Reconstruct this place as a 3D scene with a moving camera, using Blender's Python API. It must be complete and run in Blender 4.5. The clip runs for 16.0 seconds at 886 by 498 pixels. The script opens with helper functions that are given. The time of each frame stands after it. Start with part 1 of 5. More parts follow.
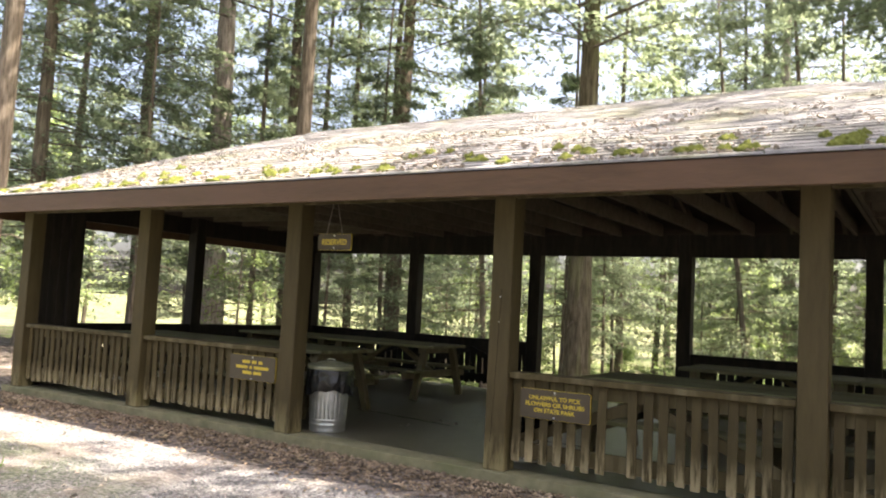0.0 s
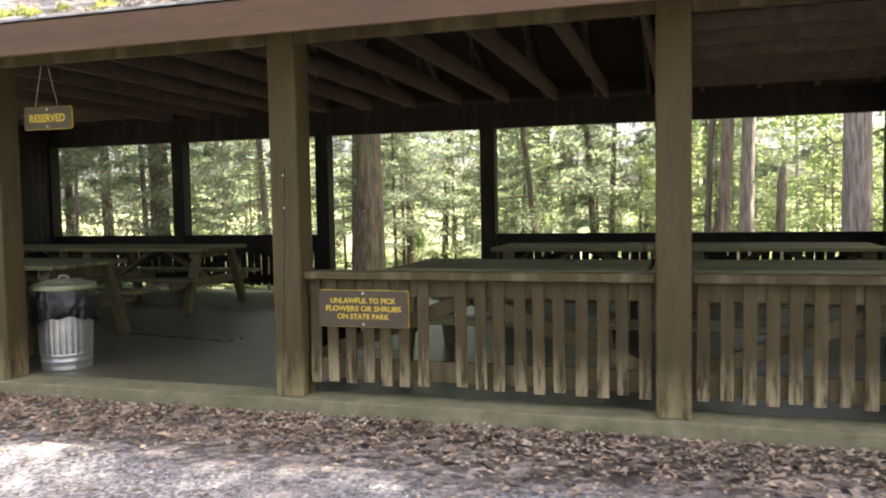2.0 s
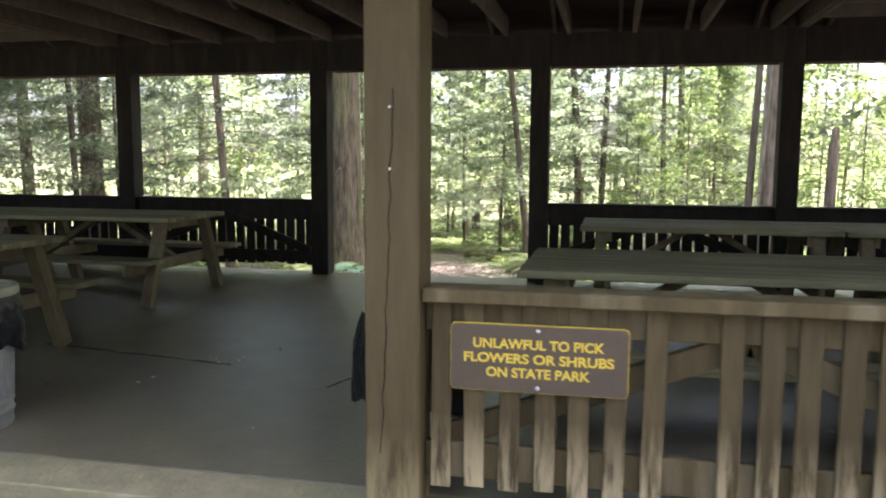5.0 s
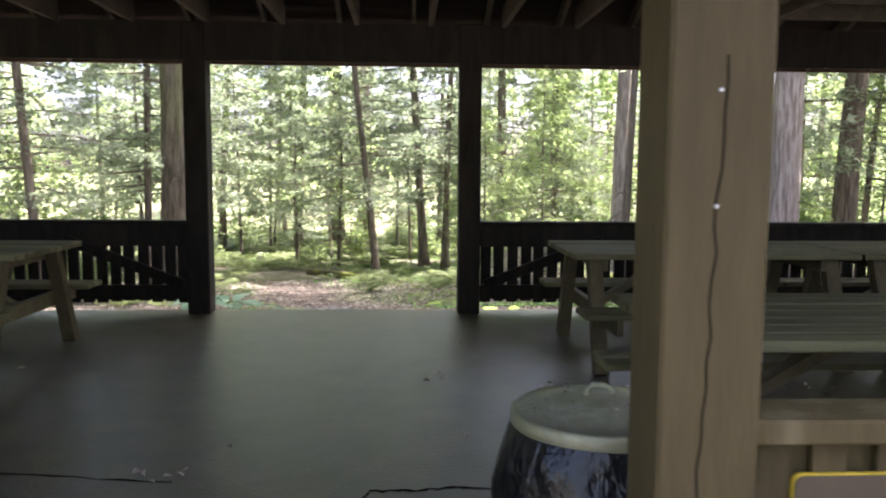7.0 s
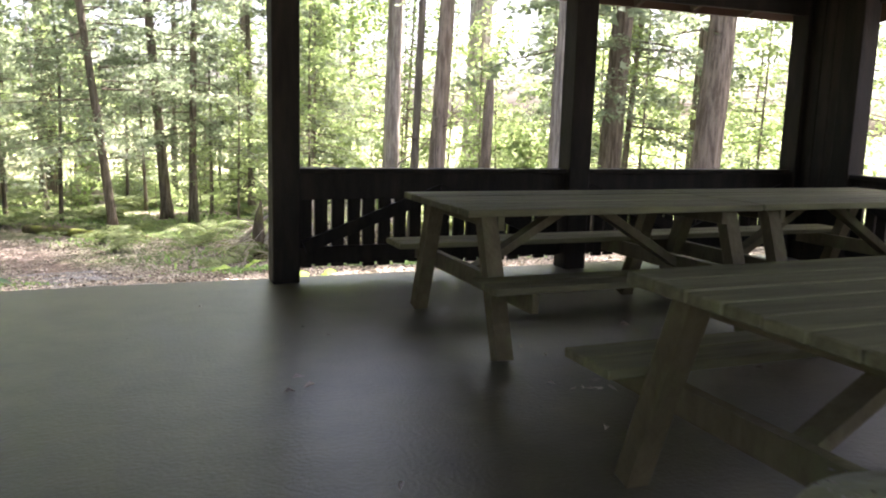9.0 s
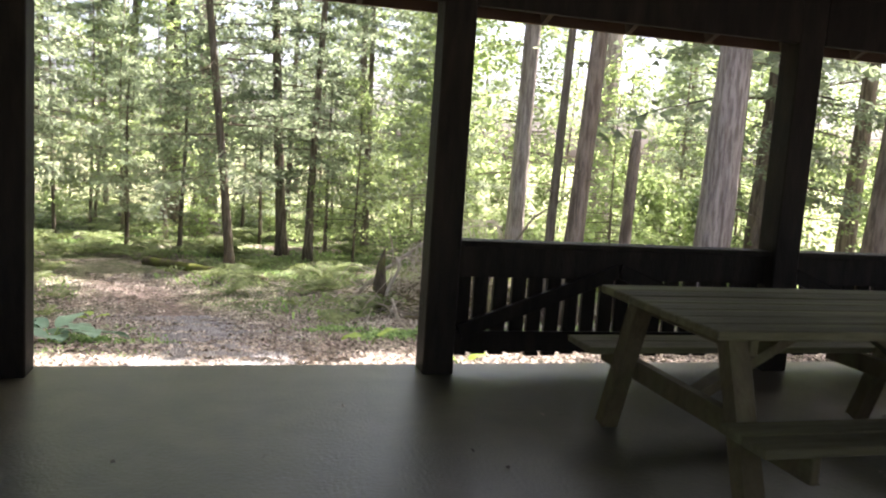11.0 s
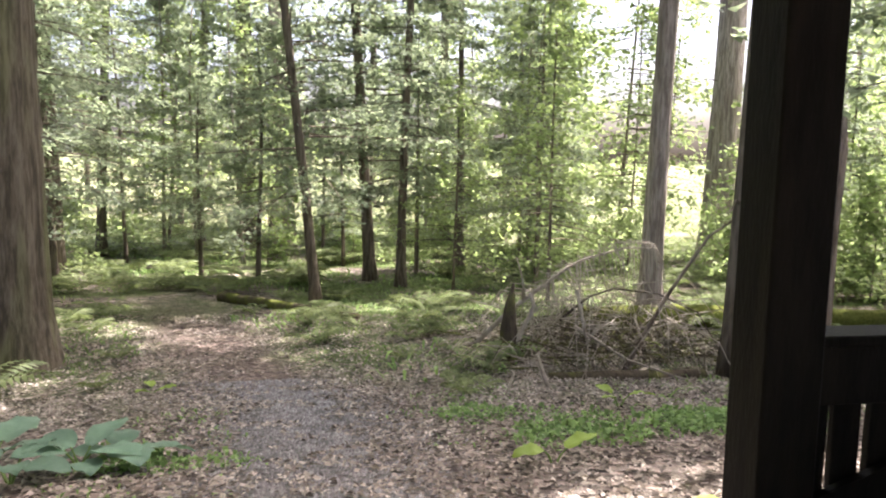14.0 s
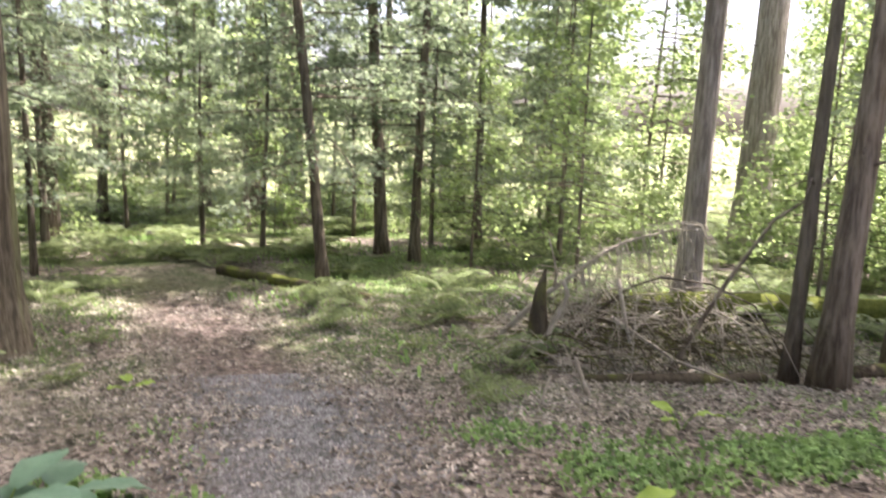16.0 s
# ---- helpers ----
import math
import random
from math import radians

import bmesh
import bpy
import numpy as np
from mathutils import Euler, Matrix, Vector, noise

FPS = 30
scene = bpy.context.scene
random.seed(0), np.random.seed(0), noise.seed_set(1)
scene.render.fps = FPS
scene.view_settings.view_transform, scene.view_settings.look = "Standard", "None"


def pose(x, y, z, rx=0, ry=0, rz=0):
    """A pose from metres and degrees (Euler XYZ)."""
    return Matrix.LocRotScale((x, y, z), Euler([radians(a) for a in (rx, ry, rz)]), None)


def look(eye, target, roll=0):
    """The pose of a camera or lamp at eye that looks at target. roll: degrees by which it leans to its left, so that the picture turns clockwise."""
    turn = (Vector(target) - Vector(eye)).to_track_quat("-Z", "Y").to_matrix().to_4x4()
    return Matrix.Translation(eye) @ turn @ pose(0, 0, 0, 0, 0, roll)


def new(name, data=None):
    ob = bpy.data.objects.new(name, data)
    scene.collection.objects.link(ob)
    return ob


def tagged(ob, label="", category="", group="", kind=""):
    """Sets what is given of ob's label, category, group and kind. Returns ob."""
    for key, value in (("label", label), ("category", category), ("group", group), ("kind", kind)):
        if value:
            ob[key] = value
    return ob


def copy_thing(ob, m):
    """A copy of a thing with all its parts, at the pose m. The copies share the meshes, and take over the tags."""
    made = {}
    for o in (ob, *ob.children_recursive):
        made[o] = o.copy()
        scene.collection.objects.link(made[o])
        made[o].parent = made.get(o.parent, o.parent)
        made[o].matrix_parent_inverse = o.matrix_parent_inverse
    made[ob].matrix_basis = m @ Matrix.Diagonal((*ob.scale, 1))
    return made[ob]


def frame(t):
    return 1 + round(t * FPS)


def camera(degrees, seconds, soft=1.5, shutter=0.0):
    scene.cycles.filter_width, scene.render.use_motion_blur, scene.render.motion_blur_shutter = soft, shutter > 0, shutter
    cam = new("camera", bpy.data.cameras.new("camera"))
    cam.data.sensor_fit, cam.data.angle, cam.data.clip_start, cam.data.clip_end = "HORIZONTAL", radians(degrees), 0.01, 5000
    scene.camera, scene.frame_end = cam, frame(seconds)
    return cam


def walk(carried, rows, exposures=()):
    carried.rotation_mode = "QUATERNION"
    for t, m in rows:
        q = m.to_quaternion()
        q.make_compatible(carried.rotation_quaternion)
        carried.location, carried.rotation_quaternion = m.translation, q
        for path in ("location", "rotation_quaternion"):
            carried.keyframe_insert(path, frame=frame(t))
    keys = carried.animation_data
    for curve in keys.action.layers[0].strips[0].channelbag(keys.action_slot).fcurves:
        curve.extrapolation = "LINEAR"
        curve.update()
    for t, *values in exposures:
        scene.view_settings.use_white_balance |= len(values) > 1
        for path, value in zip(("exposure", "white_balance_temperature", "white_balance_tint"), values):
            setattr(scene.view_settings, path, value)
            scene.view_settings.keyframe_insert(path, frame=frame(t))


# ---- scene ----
cam = camera(58.5, 16.0, 2.0, 0.4)

EXPOSURES = [(0.0, 2.12, 7200, 13), (1.5, 2.5, 6950, 15), (3.5, 3.05, 6550, 17), (6.0, 3.0, 6250, 20), (7.5, 2.88, 6250, 22), (9.0, 3.12, 6450, 21), (12.5, 2.27, 6500, 20), (14.0, 2.27, 6500, 20), (16.0, 2.45, 6450, 20)]
PATH = [
    (0, (4.741, -6.367, 1.446), (3.672, -4.682, 1.588), 3.0),
    (0.5, (4.595, -6.091, 1.448), (3.577, -4.373, 1.557), 0.2),
    (1, (4.444, -5.686, 1.444), (3.53, -3.915, 1.612), -1.0),
    (1.5, (4.231, -5.392, 1.388), (3.478, -3.54, 1.429), -0.2),
    (2, (3.988, -4.952, 1.343), (3.411, -3.041, 1.227), -1.0),
    (2.5, (3.758, -4.603, 1.37), (3.091, -2.723, 1.232), 0.7),
    (3, (3.375, -4.281, 1.345), (2.843, -2.357, 1.22), 1.9),
    (3.5, (3.08, -3.914, 1.343), (2.598, -1.981, 1.16), 0.5),
    (6, (1.351, -2.223, 1.39), (1.124, -0.252, 1.141), 1.9),
    (6.5, (0.962, -1.941, 1.404), (0.934, 0.041, 1.136), 1.3),
    (7, (0.735, -1.523, 1.397), (0.83, 0.464, 1.196), 0.4),
    (7.5, (0.446, -1.227, 1.375), (0.747, 0.734, 1.119), -0.2),
    (8, (0.369, -0.83, 1.314), (0.921, 1.058, 0.953), -1.8),
    (8.5, (0.243, -0.409, 1.329), (0.887, 1.457, 1.011), -0.6),
    (9, (0.175, -0.005, 1.296), (0.925, 1.821, 0.973), 1.6),
    (9.5, (0.202, 0.298, 1.43), (0.78, 2.183, 1.092), 4.1),
    (12, (-0.135, 1.895, 1.473), (0.326, 3.835, 1.318), 3.6),
    (12.5, (-0.149, 2.402, 1.482), (0.189, 4.369, 1.349), 5.0),
    (13, (-0.224, 2.933, 1.459), (0.188, 4.885, 1.312), 1.3),
    (13.5, (-0.17, 3.385, 1.459), (0.091, 5.358, 1.26), 0.2),
    (14, (-0.185, 3.809, 1.459), (0.159, 5.765, 1.22), 1.1),
    (14.5, (-0.178, 4.153, 1.45), (0.183, 6.097, 1.149), 0.7),
    (15, (-0.093, 4.498, 1.44), (0.089, 6.457, 1.082), 2.9),
    (15.5, (-0.132, 4.748, 1.455), (0.242, 6.664, 1.023), 4.9),
    (16, (-0.092, 4.988, 1.441), (0.223, 6.936, 1.117), 2.2),
]
walk(cam, [(t, look(eye, target, roll)) for t, eye, target, roll in PATH], EXPOSURES)

# ---- world, sun, exposure ----
world = bpy.data.worlds.new("sky")
scene.world = world
world.use_nodes = True
wn = world.node_tree.nodes
wl = world.node_tree.links
sky = wn.new("ShaderNodeTexSky")
sky.sky_type = "NISHITA"
sky.sun_disc = False
SUN_AZ, SUN_EL = 72.0, 67.0          # degrees from +y towards +x, above the horizon
sky.sun_elevation = radians(SUN_EL)
sky.sun_rotation = radians(SUN_AZ)
sky.air_density, sky.dust_density, sky.ozone_density = 0.7, 6.0, 0.0
wl.new(sky.outputs["Color"], wn["Background"].inputs["Color"])
wn["Background"].inputs["Strength"].default_value = 0.15
sun = new("sun", bpy.data.lights.new("sun", "SUN"))
sun.data.energy, sun.data.angle, sun.data.color = 5.0, radians(0.6), (1.0, 0.95, 0.86)
sd = Vector((math.sin(radians(SUN_AZ)) * math.cos(radians(SUN_EL)), math.cos(radians(SUN_AZ)) * math.cos(radians(SUN_EL)), math.sin(radians(SUN_EL))))
sun.matrix_world = look(tuple(sd * 60), (0, 0, 0))


# ---- materials ----
def mat(name, base, base2=None, rough=0.8, scale=6.0, stretch=(1, 1, 1), bump=0.3, bump_scale=None, spots=None, spot_amount=0.5, spot_scale=1.5,
        metallic=0.0, trans=0.0, vary=0.0, island=0.0, coords="Object", spec=0.4, spot_low=None, sharp=0.18):
    """A two-scale procedural surface: grain between base and base2, larger spots, bump, and a little variation from piece to piece."""
    m = bpy.data.materials.new(name)
    m.use_nodes = True
    n, l = m.node_tree.nodes, m.node_tree.links
    b = n["Principled BSDF"]
    b.inputs["Roughness"].default_value = rough
    b.inputs["Metallic"].default_value = metallic
    b.inputs["Specular IOR Level"].default_value = spec
    tc = n.new("ShaderNodeTexCoord")
    mp = n.new("ShaderNodeMapping")
    mp.inputs["Scale"].default_value = stretch
    l.new(tc.outputs[coords], mp.inputs["Vector"])
    vec = mp.outputs["Vector"]
    if vary:
        oi = n.new("ShaderNodeObjectInfo")
        sc = n.new("ShaderNodeVectorMath")
        sc.operation = "SCALE"
        sc.inputs[0].default_value = (37, 53, 71)
        l.new(oi.outputs["Random"], sc.inputs["Scale"])
        add = n.new("ShaderNodeVectorMath")
        l.new(vec, add.inputs[0])
        l.new(sc.outputs[0], add.inputs[1])
        vec = add.outputs[0]
    no = n.new("ShaderNodeTexNoise")
    no.inputs["Scale"].default_value = scale
    no.inputs["Detail"].default_value = 6
    no.inputs["Roughness"].default_value = 0.65
    l.new(vec, no.inputs["Vector"])
    ramp = n.new("ShaderNodeValToRGB")
    ramp.color_ramp.elements[0].position, ramp.color_ramp.elements[1].position = 0.5 - sharp, 0.5 + sharp
    ramp.color_ramp.elements[0].color = (*base, 1)
    ramp.color_ramp.elements[1].color = (*(base2 or base), 1)
    l.new(no.outputs["Fac"], ramp.inputs["Fac"])
    col = ramp.outputs["Color"]
    if spots:
        n2 = n.new("ShaderNodeTexNoise")
        n2.inputs["Scale"].default_value = spot_scale
        n2.inputs["Detail"].default_value = 5
        l.new(tc.outputs[coords] if not vary else vec, n2.inputs["Vector"])
        r2 = n.new("ShaderNodeMapRange")
        r2.inputs["From Min"].default_value, r2.inputs["From Max"].default_value = 0.5, 0.68
        r2.inputs["To Max"].default_value = spot_amount
        l.new(n2.outputs["Fac"], r2.inputs["Value"])
        fac = r2.outputs[0]
        if spot_low is not None:                 # worn, bare zone at the lower end of a board, by its own height
            sp = n.new("ShaderNodeSeparateXYZ")
            l.new(tc.outputs["Object"], sp.inputs[0])
            r3 = n.new("ShaderNodeMapRange")
            r3.inputs["From Min"].default_value, r3.inputs["From Max"].default_value = spot_low[1], spot_low[0]
            l.new(sp.outputs["Z"], r3.inputs["Value"])
            mu = n.new("ShaderNodeMath")
            mu.operation = "MULTIPLY"
            n4 = n.new("ShaderNodeMapRange")
            n4.inputs["From Min"].default_value, n4.inputs["From Max"].default_value = 0.4, 0.55
            l.new(no.outputs["Fac"], n4.inputs["Value"])
            l.new(r3.outputs[0], mu.inputs[0])
            l.new(n4.outputs[0], mu.inputs[1])
            fac = mu.outputs[0]
        mx = n.new("ShaderNodeMix")
        mx.data_type = "RGBA"
        l.new(fac, mx.inputs["Factor"])
        l.new(col, mx.inputs["A"])
        mx.inputs["B"].default_value = (*spots, 1)
        col = mx.outputs["Result"]
    if vary or island:
        hs = n.new("ShaderNodeHueSaturation")
        src = n.new("ShaderNodeNewGeometry").outputs["Random Per Island"] if island else n.new("ShaderNodeObjectInfo").outputs["Random"]
        amount = island or vary
        mr = n.new("ShaderNodeMapRange")
        mr.inputs["To Min"].default_value, mr.inputs["To Max"].default_value = 1 - amount, 1 + amount
        l.new(src, mr.inputs["Value"])
        l.new(mr.outputs[0], hs.inputs["Value"])
        l.new(col, hs.inputs["Color"])
        col = hs.outputs["Color"]
    l.new(col, b.inputs["Base Color"])
    if bump:
        bp = n.new("ShaderNodeBump")
        bp.inputs["Strength"].default_value = bump
        bp.inputs["Distance"].default_value = 0.02
        nb = no
        if bump_scale:
            nb = n.new("ShaderNodeTexNoise")
            nb.inputs["Scale"].default_value = bump_scale
            nb.inputs["Detail"].default_value = 5
            l.new(vec, nb.inputs["Vector"])
        l.new(nb.outputs["Fac"], bp.inputs["Height"])
        l.new(bp.outputs["Normal"], b.inputs["Normal"])
    if trans:
        t = n.new("ShaderNodeBsdfTranslucent")
        gain = n.new("ShaderNodeMix")
        gain.data_type, gain.blend_type = "RGBA", "MULTIPLY"
        gain.inputs["Factor"].default_value = 1.0
        gain.inputs["B"].default_value = (1.3, 1.32, 1.05, 1)
        l.new(col, gain.inputs["A"])
        l.new(gain.outputs["Result"], t.inputs["Color"])
        ms = n.new("ShaderNodeMixShader")
        ms.inputs["Fac"].default_value = trans
        l.new(b.outputs[0], ms.inputs[1])
        l.new(t.outputs[0], ms.inputs[2])
        l.new(ms.outputs[0], n["Material Output"].inputs["Surface"])
    return m


PAINT = mat("weathered brown paint", (0.056, 0.043, 0.019), (0.079, 0.061, 0.028), 0.62, 5, (3, 3, 0.6), 0.25, 30, (0.2, 0.17, 0.1), 0.5, 2.2, vary=0.12, spec=0.15)
POST = mat("weathered post paint", (0.06, 0.046, 0.021), (0.081, 0.062, 0.029), 0.6, 4, (3, 3, 0.5), 0.25, 26, (0.24, 0.2, 0.1), 0.7, 2.0, vary=0.08, spot_low=(0.0, 0.35), spec=0.15)
PICKET = mat("weathered picket paint", (0.055, 0.042, 0.019), (0.082, 0.063, 0.03), 0.65, 6, (4, 4, 0.5), 0.3, 30, (0.3, 0.245, 0.14), 0.8, 2.0, vary=0.16, spot_low=(0.02, 0.3), spec=0.15)
# shaded copy of the brown paint: the dimness under the roof is in its colour
SHADED_PAINT = mat("shaded brown paint", (0.012, 0.0102, 0.008), (0.022, 0.0185, 0.014), 0.6, 5, (3, 3, 0.6), 0.25, 30, (0.04, 0.032, 0.022), 0.5, 2.2, vary=0.12, spec=0.12)
FASCIA = mat("fascia paint", (0.07, 0.036, 0.016), (0.1, 0.053, 0.025), 0.55, 4, (0.5, 3, 3), 0.2, 20, (0.1, 0.05, 0.03), 0.5, 1.2)
FRAMING = mat("old framing wood", (0.066, 0.056, 0.039), (0.112, 0.095, 0.067), 0.8, 5, (2, 2, 2), 0.3, 25, (0.07, 0.048, 0.033), 0.6, 1.4, spec=0.15)
# shade in the gaps between joists is put into this near-black colour
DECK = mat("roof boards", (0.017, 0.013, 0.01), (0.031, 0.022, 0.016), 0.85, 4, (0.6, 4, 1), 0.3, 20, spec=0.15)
TABLE = mat("weathered table wood", (0.105, 0.097, 0.051), (0.175, 0.161, 0.09), 0.75, 7, (0.35, 4, 3), 0.35, 30, (0.27, 0.27, 0.13), 0.55, 1.8, vary=0.12, spec=0.12)
TABLE_LEG = mat("table frame wood", (0.09, 0.073, 0.04), (0.14, 0.114, 0.064), 0.7, 7, (2, 2, 1), 0.3, 30, (0.16, 0.17, 0.07), 0.5, 2.5, vary=0.12, spec=0.12)
# one slab in two colours: floor darkened for the dimness under the roof
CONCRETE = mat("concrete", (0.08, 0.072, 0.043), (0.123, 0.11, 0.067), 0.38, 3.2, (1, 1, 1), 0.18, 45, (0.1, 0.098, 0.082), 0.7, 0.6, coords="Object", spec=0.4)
# mossy edge, with the open sky's light put into its paler colour
SLAB_EDGE = mat("skylit mossy slab edge", (0.155, 0.142, 0.08), (0.265, 0.243, 0.145), 0.75, 6, (1, 1, 1), 0.4, 40, (0.12, 0.13, 0.06), 0.7, 1.6, spec=0.25)
CRACK = mat("dark crack", (0.006, 0.005, 0.004), (0.014, 0.011, 0.008), 0.95, 30, bump=0, spec=0.05)
SHINGLE = mat("worn shingles", (0.185, 0.18, 0.18), (0.33, 0.32, 0.325), 0.7, 8, (1, 1, 1), 0.5, 60, (0.2, 0.2, 0.1), 0.5, 1.2, island=0.18)
MOSS = mat("moss", (0.075, 0.09, 0.02), (0.16, 0.175, 0.045), 0.95, 18, bump=0.9, bump_scale=60, spec=0.1)
ROOF_LITTER = mat("roof litter", (0.29, 0.235, 0.19), (0.5, 0.44, 0.38), 0.8, 3, bump=0.0, island=0.45)
GALV = mat("galvanised steel", (0.42, 0.43, 0.42), (0.58, 0.59, 0.57), 0.42, 9, bump=0.15, bump_scale=30, spots=(0.3, 0.29, 0.24), spot_amount=0.5, spot_scale=5, metallic=0.85)
LID = mat("mossy steel lid", (0.2, 0.2, 0.13), (0.33, 0.33, 0.23), 0.45, 11, bump=0.3, bump_scale=40, spots=(0.22, 0.22, 0.09), spot_amount=0.7, spot_scale=5, metallic=0.35)
BAG = mat("black bin bag", (0.004, 0.0042, 0.0045), (0.008, 0.0085, 0.009), 0.14, 6, (1, 1, 0.5), bump=0.8, bump_scale=24, spec=0.45)
SIGN = mat("brown sign paint", (0.062, 0.046, 0.027), (0.076, 0.057, 0.035), 0.5, 8, bump=0.1, bump_scale=60)
YELLOW = mat("yellow lettering", (0.5, 0.36, 0.03), (0.6, 0.44, 0.05), 0.5, 20, bump=0.1)
BOLT = mat("zinc bolt", (0.6, 0.6, 0.6), (0.7, 0.7, 0.7), 0.35, 20, bump=0.0, metallic=0.8)
BARK = mat("hemlock bark", (0.07, 0.055, 0.042), (0.18, 0.15, 0.118), 0.9, 8.0, (2.2, 2.2, 0.28), 1.0, None, (0.16, 0.15, 0.11), 0.5, 0.8, vary=0.2, spec=0.2, sharp=0.1)
BARK_GREY = mat("pale grey bark", (0.2, 0.17, 0.15), (0.42, 0.37, 0.34), 0.9, 8.0, (2.2, 2.2, 0.28), 0.9, None, (0.15, 0.12, 0.1), 0.6, 0.8, vary=0.1, spec=0.2, sharp=0.1)
BARK_GREEN = mat("mossy bark", (0.07, 0.058, 0.04), (0.17, 0.145, 0.105), 0.9, 8.0, (2.2, 2.2, 0.28), 1.0, None, (0.14, 0.17, 0.05), 0.7, 1.0, vary=0.1, spec=0.2, sharp=0.1)
BARK_RED = mat("reddish bark", (0.1, 0.079, 0.06), (0.235, 0.195, 0.155), 0.9, 8.0, (2.2, 2.2, 0.28), 1.0, None, (0.12, 0.09, 0.06), 0.5, 0.8, vary=0.15, spec=0.2, sharp=0.1)
DEADWOOD = mat("dead branches", (0.22, 0.19, 0.15), (0.42, 0.38, 0.32), 0.85, 8, bump=0.3, spec=0.2)
ROT = mat("rotten wood", (0.045, 0.035, 0.025), (0.105, 0.088, 0.062), 0.95, 9, (2, 2, 0.5), 0.9, spots=(0.14, 0.17, 0.03), spot_amount=0.8, spot_scale=3, spec=0.1)
HEMLOCK = mat("hemlock needles", (0.155, 0.192, 0.14), (0.236, 0.278, 0.215), 0.6, 0.7, bump=0, trans=0.66, island=0.35, spec=0.3)
LEAFGREEN = mat("broad leaves", (0.185, 0.245, 0.115), (0.265, 0.33, 0.16), 0.5, 0.8, bump=0, trans=0.65, island=0.3, spec=0.3)
FERN = mat("fern fronds", (0.115, 0.15, 0.062), (0.185, 0.225, 0.1), 0.6, 1.0, bump=0, trans=0.4, island=0.3, spec=0.3)
GRASS = mat("grass and herbs", (0.12, 0.2, 0.06), (0.2, 0.3, 0.1), 0.6, 2.0, bump=0, trans=0.35, island=0.35, spec=0.3)
HERB = mat("herb leaves", (0.13, 0.23, 0.08), (0.24, 0.36, 0.14), 0.6, 3.0, bump=0, trans=0.4, island=0.4, spec=0.3)
BIGLEAF = mat("broad plant leaf", (0.11, 0.2, 0.14), (0.17, 0.28, 0.2), 0.4, 6, bump=0.3, bump_scale=14, trans=0.3, vary=0.15)
YELLOWLEAF = mat("yellow green leaf", (0.2, 0.31, 0.045), (0.28, 0.4, 0.075), 0.45, 6, bump=0.2, bump_scale=14, trans=0.35, vary=0.1)
LITTER = mat("fallen leaves", (0.19, 0.162, 0.138), (0.38, 0.342, 0.308), 0.75, 2.0, bump=0, trans=0.15, island=0.7, spec=0.3)
DRY_LEAVES = mat("dry brown leaves", (0.235, 0.172, 0.118), (0.41, 0.322, 0.235), 0.75, 2.0, bump=0, trans=0.15, island=0.7, spec=0.25)
STONE = mat("gravel stones", (0.17, 0.169, 0.169), (0.31, 0.305, 0.302), 0.8, 6, bump=0.2, island=0.35)


